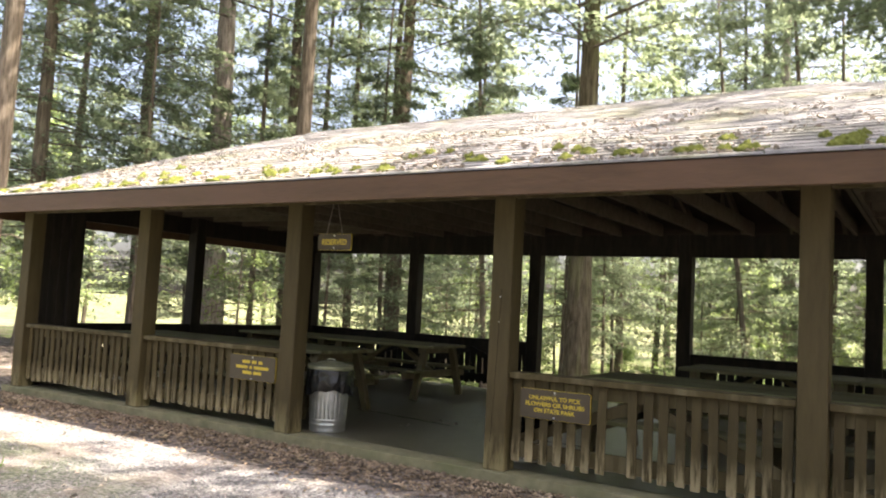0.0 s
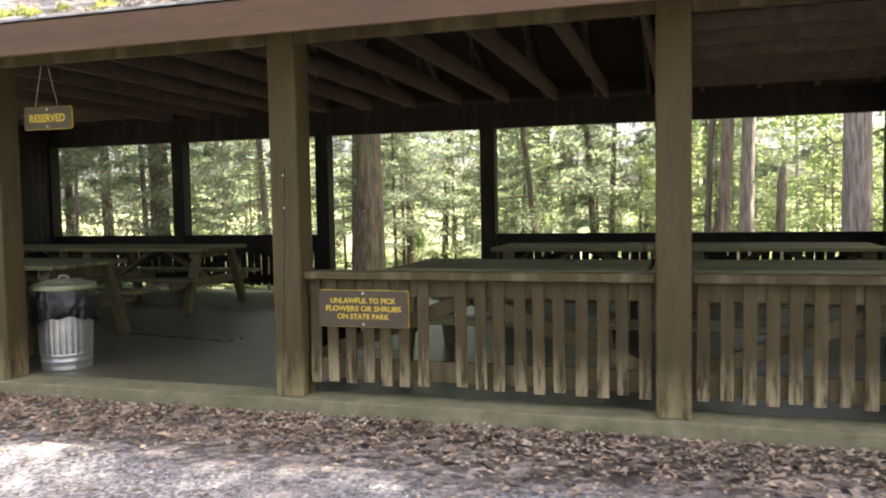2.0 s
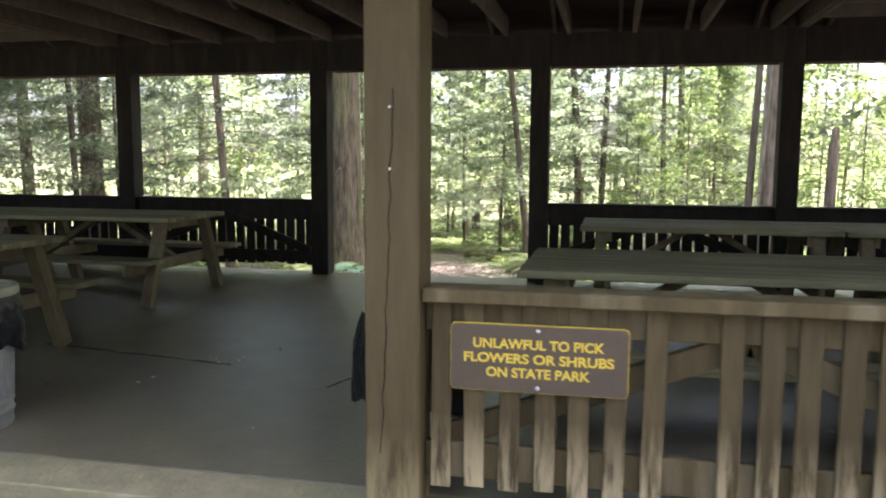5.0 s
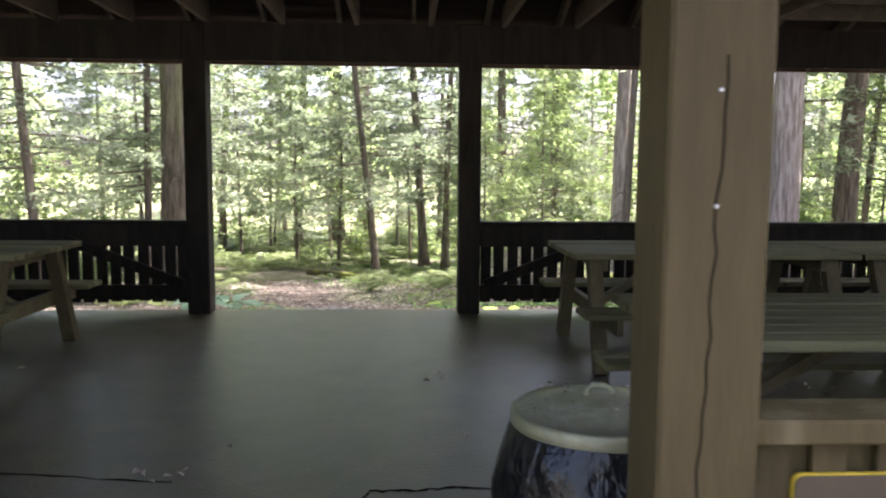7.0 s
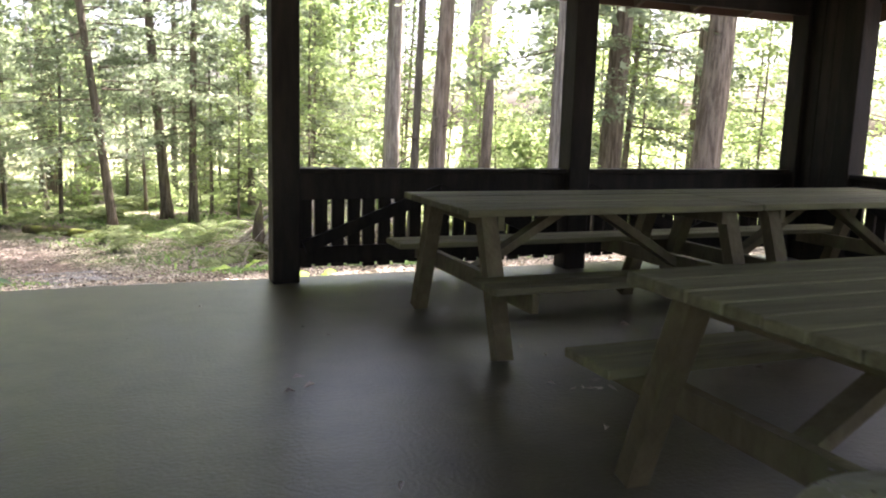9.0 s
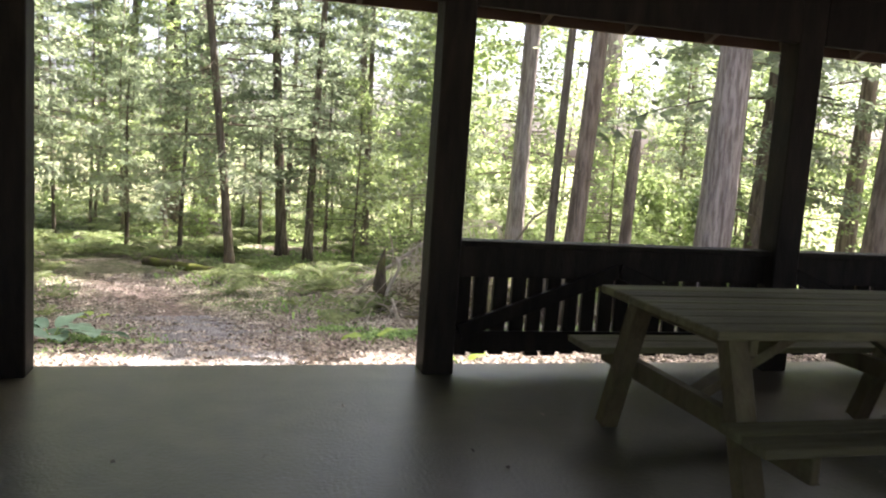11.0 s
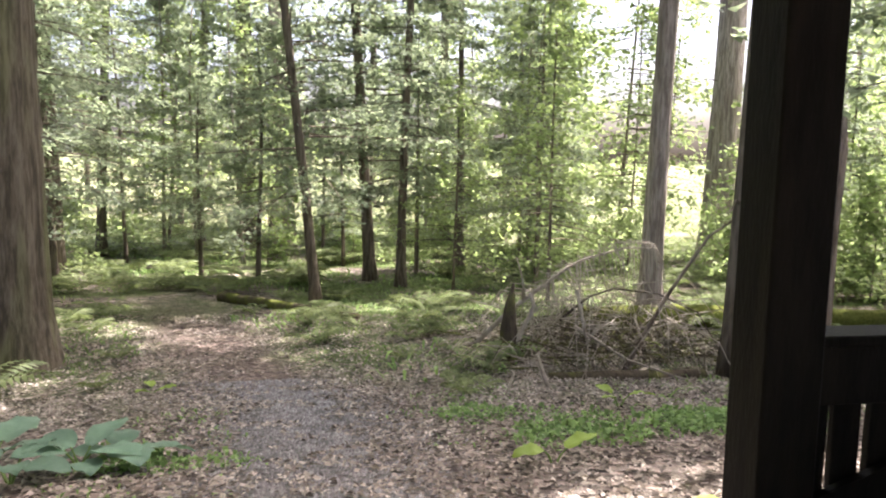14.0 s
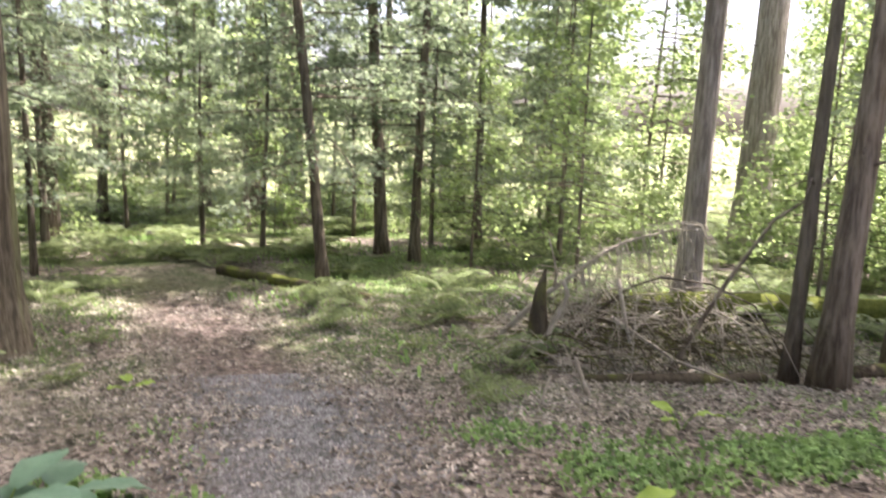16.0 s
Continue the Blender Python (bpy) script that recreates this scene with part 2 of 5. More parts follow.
def ground_material():
    """Soil under leaf litter, with the gravel drive in front and the gravel path behind."""
    m = bpy.data.materials.new("forest floor and gravel")
    m.use_nodes = True
    n, l = m.node_tree.nodes, m.node_tree.links
    b = n["Principled BSDF"]
    b.inputs["Roughness"].default_value = 0.9
    b.inputs["Specular IOR Level"].default_value = 0.2
    tc = n.new("ShaderNodeTexCoord")
    xyz = n.new("ShaderNodeSeparateXYZ")
    l.new(tc.outputs["Object"], xyz.inputs[0])

    def tex(scale, detail=6):
        t = n.new("ShaderNodeTexNoise")
        t.inputs["Scale"].default_value, t.inputs["Detail"].default_value = scale, detail
        l.new(tc.outputs["Object"], t.inputs["Vector"])
        return t.outputs["Fac"]

    def span(v, a, c):
        r = n.new("ShaderNodeMapRange")
        r.inputs["From Min"].default_value, r.inputs["From Max"].default_value = a, c
        l.new(v, r.inputs["Value"])
        return r.outputs[0]

    def calc(op, a, c):
        q = n.new("ShaderNodeMath")
        q.operation = op
        for i, v in enumerate((a, c)):
            if isinstance(v, (int, float)):
                q.inputs[i].default_value = v
            else:
                l.new(v, q.inputs[i])
        return q.outputs[0]

    def blend(f, a, c):
        x = n.new("ShaderNodeMix")
        x.data_type = "RGBA"
        l.new(f, x.inputs["Factor"])
        for k, v in (("A", a), ("B", c)):
            if isinstance(v, tuple):
                x.inputs[k].default_value = (*v, 1)
            else:
                l.new(v, x.inputs[k])
        return x.outputs["Result"]

    vo = n.new("ShaderNodeTexVoronoi")
    vo.inputs["Scale"].default_value = 16
    l.new(tc.outputs["Object"], vo.inputs["Vector"])
    bright = n.new("ShaderNodeSeparateColor")
    l.new(vo.outputs["Color"], bright.inputs[0])
    leaf = blend(bright.outputs[0], (0.03, 0.024, 0.02), (0.4, 0.335, 0.29))
    soil = blend(span(tex(3), 0.46, 0.72), leaf, (0.055, 0.045, 0.036))
    green = blend(span(tex(40), 0.35, 0.65), (0.05, 0.08, 0.025), (0.13, 0.165, 0.06))
    back = calc("MULTIPLY", span(xyz.outputs["Y"], 9, 14), span(tex(0.5, 4), 0.42, 0.58))
    soil = blend(back, soil, green)
    soil = blend(span(xyz.outputs["Y"], 26, 36), soil, blend(span(tex(0.7, 6), 0.38, 0.62), (0.11, 0.15, 0.05), (0.2, 0.19, 0.12)))
    v2 = n.new("ShaderNodeTexVoronoi")
    v2.inputs["Scale"].default_value = 55
    l.new(tc.outputs["Object"], v2.inputs["Vector"])
    b2 = n.new("ShaderNodeSeparateColor")
    l.new(v2.outputs["Color"], b2.inputs[0])
    stones = blend(b2.outputs[0], (0.075, 0.074, 0.078), (0.33, 0.322, 0.325))
    stones = blend(span(tex(1.3), 0.5, 0.75), stones, (0.25, 0.21, 0.19))
    # drive in front
    wob = calc("MULTIPLY", calc("SUBTRACT", tex(0.9, 5), 0.5), 1.6)
    fr = span(calc("ADD", xyz.outputs["Y"], calc("MULTIPLY", wob, 0.6)), -0.75, -1.25)
    grassy = calc("MULTIPLY", span(calc("ADD", xyz.outputs["X"], calc("MULTIPLY", wob, 2.0)), 0.4, -2.2), span(tex(2.2), 0.33, 0.5))
    grassy = calc("MULTIPLY", grassy, span(xyz.outputs["Y"], -1.6, -2.4))
    drive = blend(calc("MULTIPLY", grassy, 0.6), stones, green)
    # path behind
    px = calc("ADD", xyz.outputs["X"], calc("ADD", calc("ADD", calc("MULTIPLY", calc("SUBTRACT", xyz.outputs["Y"], 2.0), 0.02), calc("MULTIPLY", calc("MAXIMUM", calc("SUBTRACT", xyz.outputs["Y"], 10.7), 0.0), 0.31)), calc("MULTIPLY", wob, 0.35)))
    band = calc("MULTIPLY", span(calc("ABSOLUTE", px, 0.0), 1.0, 0.3), calc("MULTIPLY", span(xyz.outputs["Y"], 6.2, 6.6), span(xyz.outputs["Y"], 19.0, 16.0)))
    gravelled = blend(span(tex(7), 0.3, 0.62), (0.075, 0.076, 0.08), stones)
    dirt = blend(span(calc("ADD", xyz.outputs["Y"], wob), 10.4, 12.6), blend(span(tex(5), 0.35, 0.6), gravelled, (0.1, 0.092, 0.087)), blend(span(tex(9), 0.38, 0.62), (0.085, 0.064, 0.056), (0.2, 0.158, 0.138)))
    col = blend(fr, soil, drive)
    col = blend(calc("MULTIPLY", band, 0.9), col, dirt)
    l.new(col, b.inputs["Base Color"])
    bp = n.new("ShaderNodeBump")
    bp.inputs["Strength"].default_value, bp.inputs["Distance"].default_value = 1.0, 0.05
    l.new(calc("ADD", tex(14), calc("MULTIPLY", vo.outputs["Distance"], 1.0)), bp.inputs["Height"])
    l.new(bp.outputs["Normal"], b.inputs["Normal"])
    return m


GROUND = ground_material()


# ---- building blocks ----
def mesh_of(name, verts, faces, smooth=False):
    me = bpy.data.meshes.new(name)
    me.from_pydata([tuple(v) for v in verts] if not isinstance(verts, np.ndarray) else verts.tolist(), [], faces)
    if smooth:
        me.polygons.foreach_set("use_smooth", [True] * len(me.polygons))
    me.update()
    return me


def put_mesh(name, me, material, parent=None, label=""):
    ob = new(name, me)
    if material and not me.materials:
        me.materials.append(material)
    if parent is not None:
        ob.parent = parent
    return tagged(ob, label)


def part(name, bm, material, parent, label="", smooth=False):
    me = bpy.data.meshes.new(name)
    bm.normal_update()
    bm.to_mesh(me)
    bm.free()
    if smooth:
        me.polygons.foreach_set("use_smooth", [True] * len(me.polygons))
    return put_mesh(name, me, material, parent, label)


def thing(name, at=(0, 0, 0), label="", category="", group="", kind=""):
    e = new(name)
    e.empty_display_size = 0.1
    e.location = at
    return tagged(e, label, category, group, kind)


def box(x0, x1, y0, y1, z0, z1, bevel=0.005, bm=None):
    own = bm is None
    bm = bmesh.new() if own else bm
    r = bmesh.ops.create_cube(bm, size=1)
    for v in r["verts"]:
        v.co = Vector(((x0 + x1) / 2 + v.co.x * (x1 - x0), (y0 + y1) / 2 + v.co.y * (y1 - y0), (z0 + z1) / 2 + v.co.z * (z1 - z0)))
    if bevel:
        es = list({e for v in r["verts"] for e in v.link_edges})
        bmesh.ops.bevel(bm, geom=es, offset=bevel, segments=1, affect="EDGES")
    return bm


def beam(a, c, w, h, bm=None, bevel=0.004, up=(0, 0, 1)):
    """A board from a to c, w wide sideways and h high."""
    a, c = Vector(a), Vector(c)
    d = c - a
    L = d.length
    d.normalize()
    side = d.cross(Vector(up))
    if side.length < 1e-4:
        side = Vector((1, 0, 0))
    side.normalize()
    top = side.cross(d)
    own = bm is None
    bm = bmesh.new() if own else bm
    r = bmesh.ops.create_cube(bm, size=1)
    for v in r["verts"]:
        v.co = (a + c) / 2 + d * (v.co.x * L) + side * (v.co.y * w) + top * (v.co.z * h)
    if bevel:
        es = list({e for v in r["verts"] for e in v.link_edges})
        bmesh.ops.bevel(bm, geom=es, offset=bevel, segments=1, affect="EDGES")
    return bm


def tube(points, radii, sides=8, wob=0.0, rnd=None):
    """Vertices and faces of a tapered tube through points."""
    rnd = rnd or random
    vs, fs = [], []
    pts = [Vector(p) for p in points]
    for i, p in enumerate(pts):
        d = (pts[min(i + 1, len(pts) - 1)] - pts[max(i - 1, 0)]).normalized()
        a = d.cross(Vector((0.31, 0.95, 0.07)) if abs(d.y) < 0.9 else Vector((1, 0, 0))).normalized()
        c = d.cross(a)
        for k in range(sides):
            t = 2 * math.pi * k / sides
            r = radii[i] * (1 + wob * (rnd.random() - 0.5))
            vs.append(p + a * (r * math.cos(t)) + c * (r * math.sin(t)))
    for i in range(len(pts) - 1):
        for k in range(sides):
            k2 = (k + 1) % sides
            fs.append((i * sides + k, i * sides + k2, (i + 1) * sides + k2, (i + 1) * sides + k))
    fs.append(tuple(range(sides))[::-1])
    fs.append(tuple((len(pts) - 1) * sides + k for k in range(sides)))
    return vs, fs


def joined(chunks):
    vs, fs = [], []
    for v, f in chunks:
        o = len(vs)
        vs.extend(v)
        fs.extend([tuple(i + o for i in q) for q in f])
    return vs, fs


def lathe(profile, sides=40, ripple=None):
    """Vertices and faces of a turned shape; ripple(z, angle) adds to the radius."""
    vs, fs = [], []
    for r, z in profile:
        for k in range(sides):
            a = 2 * math.pi * k / sides
            q = r + (ripple(z, a) if ripple and r > 0.02 else 0)
            vs.append((q * math.cos(a), q * math.sin(a), z))
    for i in range(len(profile) - 1):
        for k in range(sides):
            k2 = (k + 1) % sides
            fs.append((i * sides + k, i * sides + k2, (i + 1) * sides + k2, (i + 1) * sides + k))
    return vs, fs


# ---- ground ----
def path_x(y):
    """Middle of the path behind the shelter."""
    return -0.1 - 0.02 * (y - 7.0) - 0.31 * max(0.0, y - 10.7)


def ground_z(x, y):
    """Level by the drive, falling away behind the shelter."""
    b = min(max(y - 6.35, 0.0), 26.0)
    z = -0.1 - 0.155 * min(b, 5.6) - 0.055 * max(b - 5.6, 0.0)
    far = math.hypot(x, y - 6)
    if far > 24 and y < 6:
        z += 0.03 * (far - 24)
    bump = noise.noise(Vector((x * 0.35, y * 0.35, 0.3))) * 0.1 + noise.noise(Vector((x * 1.3, y * 1.3, 1.7))) * 0.025
    near = min(1.0, max(0.0, max(abs(x) - 6.6, abs(y - 3.1) - 3.3)) / 2.0)
    return z + bump * near


def make_ground():
    nx, ny = 190, 210
    def axis(n, c, near, far):
        u = np.linspace(-1, 1, n)
        return c + u * near + np.sign(u) * np.abs(u) ** 5 * far
    xs, ys = axis(nx, 0, 18, 400), axis(ny, 8, 20, 400)
    vs = [(x, y, ground_z(x, y)) for y in ys for x in xs]
    fs = [(j * nx + i, j * nx + i + 1, (j + 1) * nx + i + 1, (j + 1) * nx + i) for j in range(ny - 1) for i in range(nx - 1)]
    g = put_mesh("ground", mesh_of("ground", vs, fs, True), GROUND)
    tagged(g, "leaf-strewn forest floor with a grey gravel drive and path", "ground", kind="structure")


make_ground()

# ---- shelter: slab, posts, rails, roof ----
XS = [-6.46, -3.87, -1.334, 1.243, 3.838, 6.43]     # left faces of the posts
PW = 0.21
Y0, Y1 = 0.0, 6.03                               # front faces of the front and rear posts

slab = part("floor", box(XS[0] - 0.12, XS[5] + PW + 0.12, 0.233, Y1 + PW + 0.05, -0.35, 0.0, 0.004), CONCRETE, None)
part("slab_edge", box(XS[0] - 0.12, XS[5] + PW + 0.12, -0.06, 0.232, -0.35, 0.0, 0.006), SLAB_EDGE, slab, "mossy concrete edge, coloured lighter for the open sky")
tagged(slab, "grey worn concrete floor slab with stains and cracks", "floor", kind="structure")


def floor_crack():
    rnd = random.Random(5)
    chunks = []
    for x0, y0, x1, y1 in ((-1.9, 2.17, -0.3, 1.93), (0.5, 1.55, 0.58, 1.8), (0.58, 1.8, 1.0, 1.83), (1.0, 1.83, 1.5, 1.81)):
        pts = []
        for i in range(15):
            f = i / 14
            pts.append((x0 + (x1 - x0) * f, y0 + (y1 - y0) * f + rnd.uniform(-0.012, 0.012), 0.0005))
        chunks.append(tube(pts, [0.002 + 0.006 * rnd.random() for _ in pts], 4))
    v, f = joined(chunks)
    tagged(put_mesh("floor_crack", mesh_of("floor_crack", v, f), CRACK, slab), "dark crack in the concrete")


floor_crack()


def make_post(x, y, label="square brown-painted wooden post standing on the concrete slab", top=2.74, paint=None):
    bm = box(0, PW, 0, PW, 0, top, 0.008)
    p = part("post", bm, paint or POST, None)
    p.location = (x, y, 0)
    return tagged(p, label, "post", "shelter posts")


# rear and end posts take the paint copy darkened for shade
DP = "square brown wooden post standing on the slab, coloured dark for shade"
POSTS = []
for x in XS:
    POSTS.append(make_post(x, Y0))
    POSTS.append(make_post(x, Y1, DP, paint=SHADED_PAINT))
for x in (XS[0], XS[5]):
    make_post(x, 2.95, DP, paint=SHADED_PAINT)
    make_post(x, Y0 + 0.625, DP, paint=SHADED_PAINT)
    make_post(x, Y1 - 0.63, DP, paint=SHADED_PAINT)
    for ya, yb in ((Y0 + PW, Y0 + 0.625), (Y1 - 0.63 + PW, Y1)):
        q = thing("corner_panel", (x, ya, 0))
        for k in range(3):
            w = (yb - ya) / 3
            part("board", box(0.06 + 0.003 * (k % 2), 0.165 - 0.003 * (k % 2), k * w + 0.003, (k + 1) * w - 0.002, 0.0, 2.62, 0.004), SHADED_PAINT, q)
        tagged(q, "brown boards closing the gap between corner posts, coloured dark for shade", "panel", "corner panels")

# bolts and a long crack in the post by the sign
rnd = random.Random(3)
pts = [(XS[3] + 0.115 + rnd.uniform(-0.006, 0.006) - 0.002 * i, -0.0005, 1.62 - 0.055 * i) for i in range(26)]
v, f = tube(pts, [0.0022] * 26, 4)
tagged(put_mesh("post_crack", mesh_of("post_crack", v, f), CRACK, POSTS[6]), "dark drying crack")
bpy.data.objects["post_crack"].matrix_parent_inverse = Matrix.Translation((-XS[3], 0, 0))
for z in (1.328, 1.553):
    bm = bmesh.new()
    bmesh.ops.create_uvsphere(bm, u_segments=8, v_segments=5, radius=0.0055)
    o = part("nail", bm, BOLT, POSTS[6], "pale nail head")
    o.location = (0.1, -0.001, z)


PICK = {}


def railing(length, outside, brace_up, label, paint, slat, lost=()):
    """A rail bay along +x from 0 to length, its pickets on the side y = 0 (outside = 1) or turned round (-1)."""
    t = thing("railing", label=label, category="railing", group="shelter railings")
    s = outside
    a, c = sorted((0.0, 0.125 * s))
    part("cap_rail", box(0.004, length - 0.004, a - 0.02, c + 0.02, 0.83 if paint is PAINT else 0.855, 0.884 if paint is PAINT else 0.893, 0.006), paint, t)
    def slab_y(f0, f1):
        return sorted((f0 * s, f1 * s))
    y0, y1 = slab_y(0.055, 0.095)
    part("top_rail", box(0.004, length - 0.004, y0, y1, 0.71 if paint is PAINT else 0.645, 0.828 if paint is PAINT else 0.853, 0.004), paint, t)
    part("bottom_rail", box(0.004, length - 0.004, y0, y1, 0.13, 0.27, 0.004), paint, t, "paint peeled to bare wood" if paint is PAINT else "")
    ym = 0.075 * s
    e0, e1 = (0.27, 0.71) if brace_up else (0.71, 0.27)
    part("brace", beam((0.05, ym + 0.02 * s, e0), (length / 2, ym + 0.02 * s, e1), 0.03, 0.1), paint, t)
    part("brace", beam((length / 2, ym + 0.02 * s, e1), (length - 0.05, ym + 0.02 * s, e0), 0.03, 0.1), paint, t)
    if slat.name not in PICK:
        th = 0.011 if slat is PICKET else 0.018
        wd = 0.0385 if slat is PICKET else 0.051
        bm = box(-wd, wd, -th, th, 0.0, 0.735, 0.003)
        me = bpy.data.meshes.new("picket")
        bm.to_mesh(me)
        bm.free()
        me.materials.append(slat)
        PICK[slat.name] = me
    n = round(length / 0.1325)
    r = random.Random(int(length * 1000) + int(brace_up))
    for i in range(n):
        if i in lost:
            continue
        o = new("picket", PICK[slat.name])
        o.parent = t
        o.location = ((i + 0.5) * length / n + r.uniform(-0.006, 0.006), 0.042 * s, 0.1 + r.uniform(-0.012, 0.012))
        o.rotation_euler = (0, radians(r.uniform(-0.7, 0.7)), 0)
    return t


LR = "brown-painted wooden railing with vertical pickets and worn lower ends"
for i in (0, 1, 3, 4):
    L = XS[i + 1] - XS[i] - PW
    railing(L, 1, True, LR, PAINT, PICKET, (7,) if i == 3 else ()).matrix_world = pose(XS[i] + PW, 0.05, 0)
    railing(L, -1, i % 2 == 1, "brown wooden railing with vertical pickets, coloured dark for shade", SHADED_PAINT, SHADED_PAINT).matrix_world = pose(XS[i] + PW, Y1 + 0.185, 0)
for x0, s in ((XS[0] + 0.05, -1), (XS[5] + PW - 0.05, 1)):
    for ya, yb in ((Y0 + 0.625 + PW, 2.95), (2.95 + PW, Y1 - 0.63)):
        railing(yb - ya, s, ya < 2, "brown picket railing at the end of the shelter, coloured dark for shade", SHADED_PAINT, SHADED_PAINT).matrix_world = pose(x0, ya, 0, 0, 0, 90)

# headers
hd = thing("roof_header", label="brown double header boards on the shelter posts", category="beam", kind="structure")
XL, XR = XS[0], XS[5] + PW
# front boards in plain paint, rear and inner ones in the shade-darkened copy
for ya, yb in ((0.0, 0.05), (Y1 + PW - 0.05, Y1 + PW)):
    z0 = 2.45 if ya < 1 else 2.46
    for i in range(5):
        part("header_board", box(XS[i] + PW + 0.002, XS[i + 1] - 0.002, ya + 0.003, yb - 0.003, z0, 2.74, 0.004), PAINT if ya < 1 else SHADED_PAINT, hd)
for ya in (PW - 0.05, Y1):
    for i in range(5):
        part("header_board", box(XS[i] + PW + 0.002, XS[i + 1] - 0.002, ya, ya + 0.045, 2.53 if ya < 1 else 2.385, 2.74, 0.004), SHADED_PAINT, hd)
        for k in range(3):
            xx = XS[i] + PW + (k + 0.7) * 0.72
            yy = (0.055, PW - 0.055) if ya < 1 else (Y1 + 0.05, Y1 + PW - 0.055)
            part("block", box(xx, xx + 0.04, yy[0], yy[1], 2.56, 2.70, 0.003), SHADED_PAINT, hd)
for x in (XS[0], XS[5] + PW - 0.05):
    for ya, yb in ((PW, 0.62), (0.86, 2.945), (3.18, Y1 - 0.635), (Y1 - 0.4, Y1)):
        part("header_board", box(x + 0.002, x + 0.048, ya, yb, 2.45, 2.74, 0.004), SHADED_PAINT, hd)

# roof: a hip roof
EX0, EX1, EY0, EY1 = XS[0] - 0.62, XS[5] + PW + 0.62, -0.6, Y1 + PW + 0.6
EZ, RZ = 2.6, 4.12
RY = (EY0 + EY1) / 2
RUN = (EY1 - EY0) / 2
RX0, RX1 = EX0 + RUN - 0.2, EX1 - RUN + 0.2
SL = (RZ - EZ) / RUN


def roof_z(y):
    return EZ + SL * (min(y - EY0, EY1 - y))


def make_roof():
    t = thing("hip_roof", label="low hip roof of worn grey shingles with moss and fallen leaves", category="roof", kind="structure")
    corners = [(EX0, EY0), (EX1, EY0), (EX1, EY1), (EX0, EY1)]
    ridge = [(RX0, RY), (RX1, RY)]
    vs = [(x, y, EZ) for x, y in corners] + [(x, y, RZ) for x, y in ridge]
    th = 0.045
    low = [(x, y, EZ - th) for x, y in corners] + [(x, y, RZ - th) for x, y in ridge]
    top = [(0, 1, 5, 4), (1, 2, 5), (2, 3, 4, 5), (3, 0, 4)]
    fs = top + [tuple(i + 6 for i in q)[::-1] for q in top] + [(i, i + 6, (i + 1) % 4 + 6, (i + 1) % 4) for i in range(4)]
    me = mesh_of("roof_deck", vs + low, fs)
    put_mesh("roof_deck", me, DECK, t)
    fz0, fz1 = 2.38, EZ - 0.005
    part("fascia", box(EX0, EX1, EY0 - 0.03, EY0, fz0, fz1, 0.004), FASCIA, t, "reddish brown eave board")
    part("fascia", box(EX0, EX1, EY1, EY1 + 0.03, 2.45, fz1, 0.004), FASCIA, t, "reddish brown eave board")
    part("fascia", box(EX0 - 0.03, EX0, EY0 - 0.03, EY1 + 0.03, fz0, fz1, 0.004), FASCIA, t, "reddish brown eave board")
    part("fascia", box(EX1, EX1 + 0.03, EY0 - 0.03, EY1 + 0.03, fz0, fz1, 0.004), FASCIA, t, "reddish brown eave board")
    # shingle courses, each lapped over the one below
    r = random.Random(11)
    V, F = [], []
    rows = 29
    for side in range(4):
        for k in range(rows):
            f0, f1 = k / rows, (k + 1.25) / rows
            f1 = min(f1, 1.0)
            def at(f, u):
                if side in (0, 2):
                    y = EY0 - 0.04 + (RUN + 0.04) * f if side == 0 else EY1 + 0.04 - (RUN + 0.04) * f
                    x0, x1 = EX0 - 0.04 + (RX0 - EX0 + 0.04) * f, EX1 + 0.04 + (RX1 - EX1 - 0.04) * f
                    return Vector((x0 + (x1 - x0) * u, y, EZ + (RZ - EZ) * f))
                xa, xb = (EX0 - 0.04, RX0) if side == 3 else (EX1 + 0.04, RX1)
                return Vector((xa + (xb - xa) * f, EY0 - 0.04 + (EY1 - EY0 + 0.08) * (0.5 + (u - 0.5) * (1 - f)), EZ + (RZ - EZ) * f))
            width = (at(f0, 1) - at(f0, 0)).length
            tabs = max(1, int(width / (0.3 if side == 0 else 0.9)))
            for i in range(tabs):
                u0, u1 = i / tabs, (i + 1) / tabs - 0.004 / max(width, 0.1)
                lift = 0.016 + r.uniform(0, 0.009)
                a, b2, c, d = at(f0, u0), at(f0, u1), at(f1, u1), at(f1, u0)
                o = len(V)
                up = Vector((0, 0, lift))
                V.extend([a + up, b2 + up, c + Vector((0, 0, 0.006)), d + Vector((0, 0, 0.006)), a + Vector((0, 0, 0.003)), b2 + Vector((0, 0, 0.003))])
                q = [(o, o + 1, o + 2, o + 3), (o + 4, o + 5, o + 1, o)]
                if side >= 2:
                    q = [x[::-1] for x in q]
                F.extend(q)
    s = put_mesh("shingle_courses", mesh_of("shingle_courses", V, F), SHINGLE, t, "worn grey shingles")
    tagged(s, kind="stuff")
    return t


ROOF = make_roof()


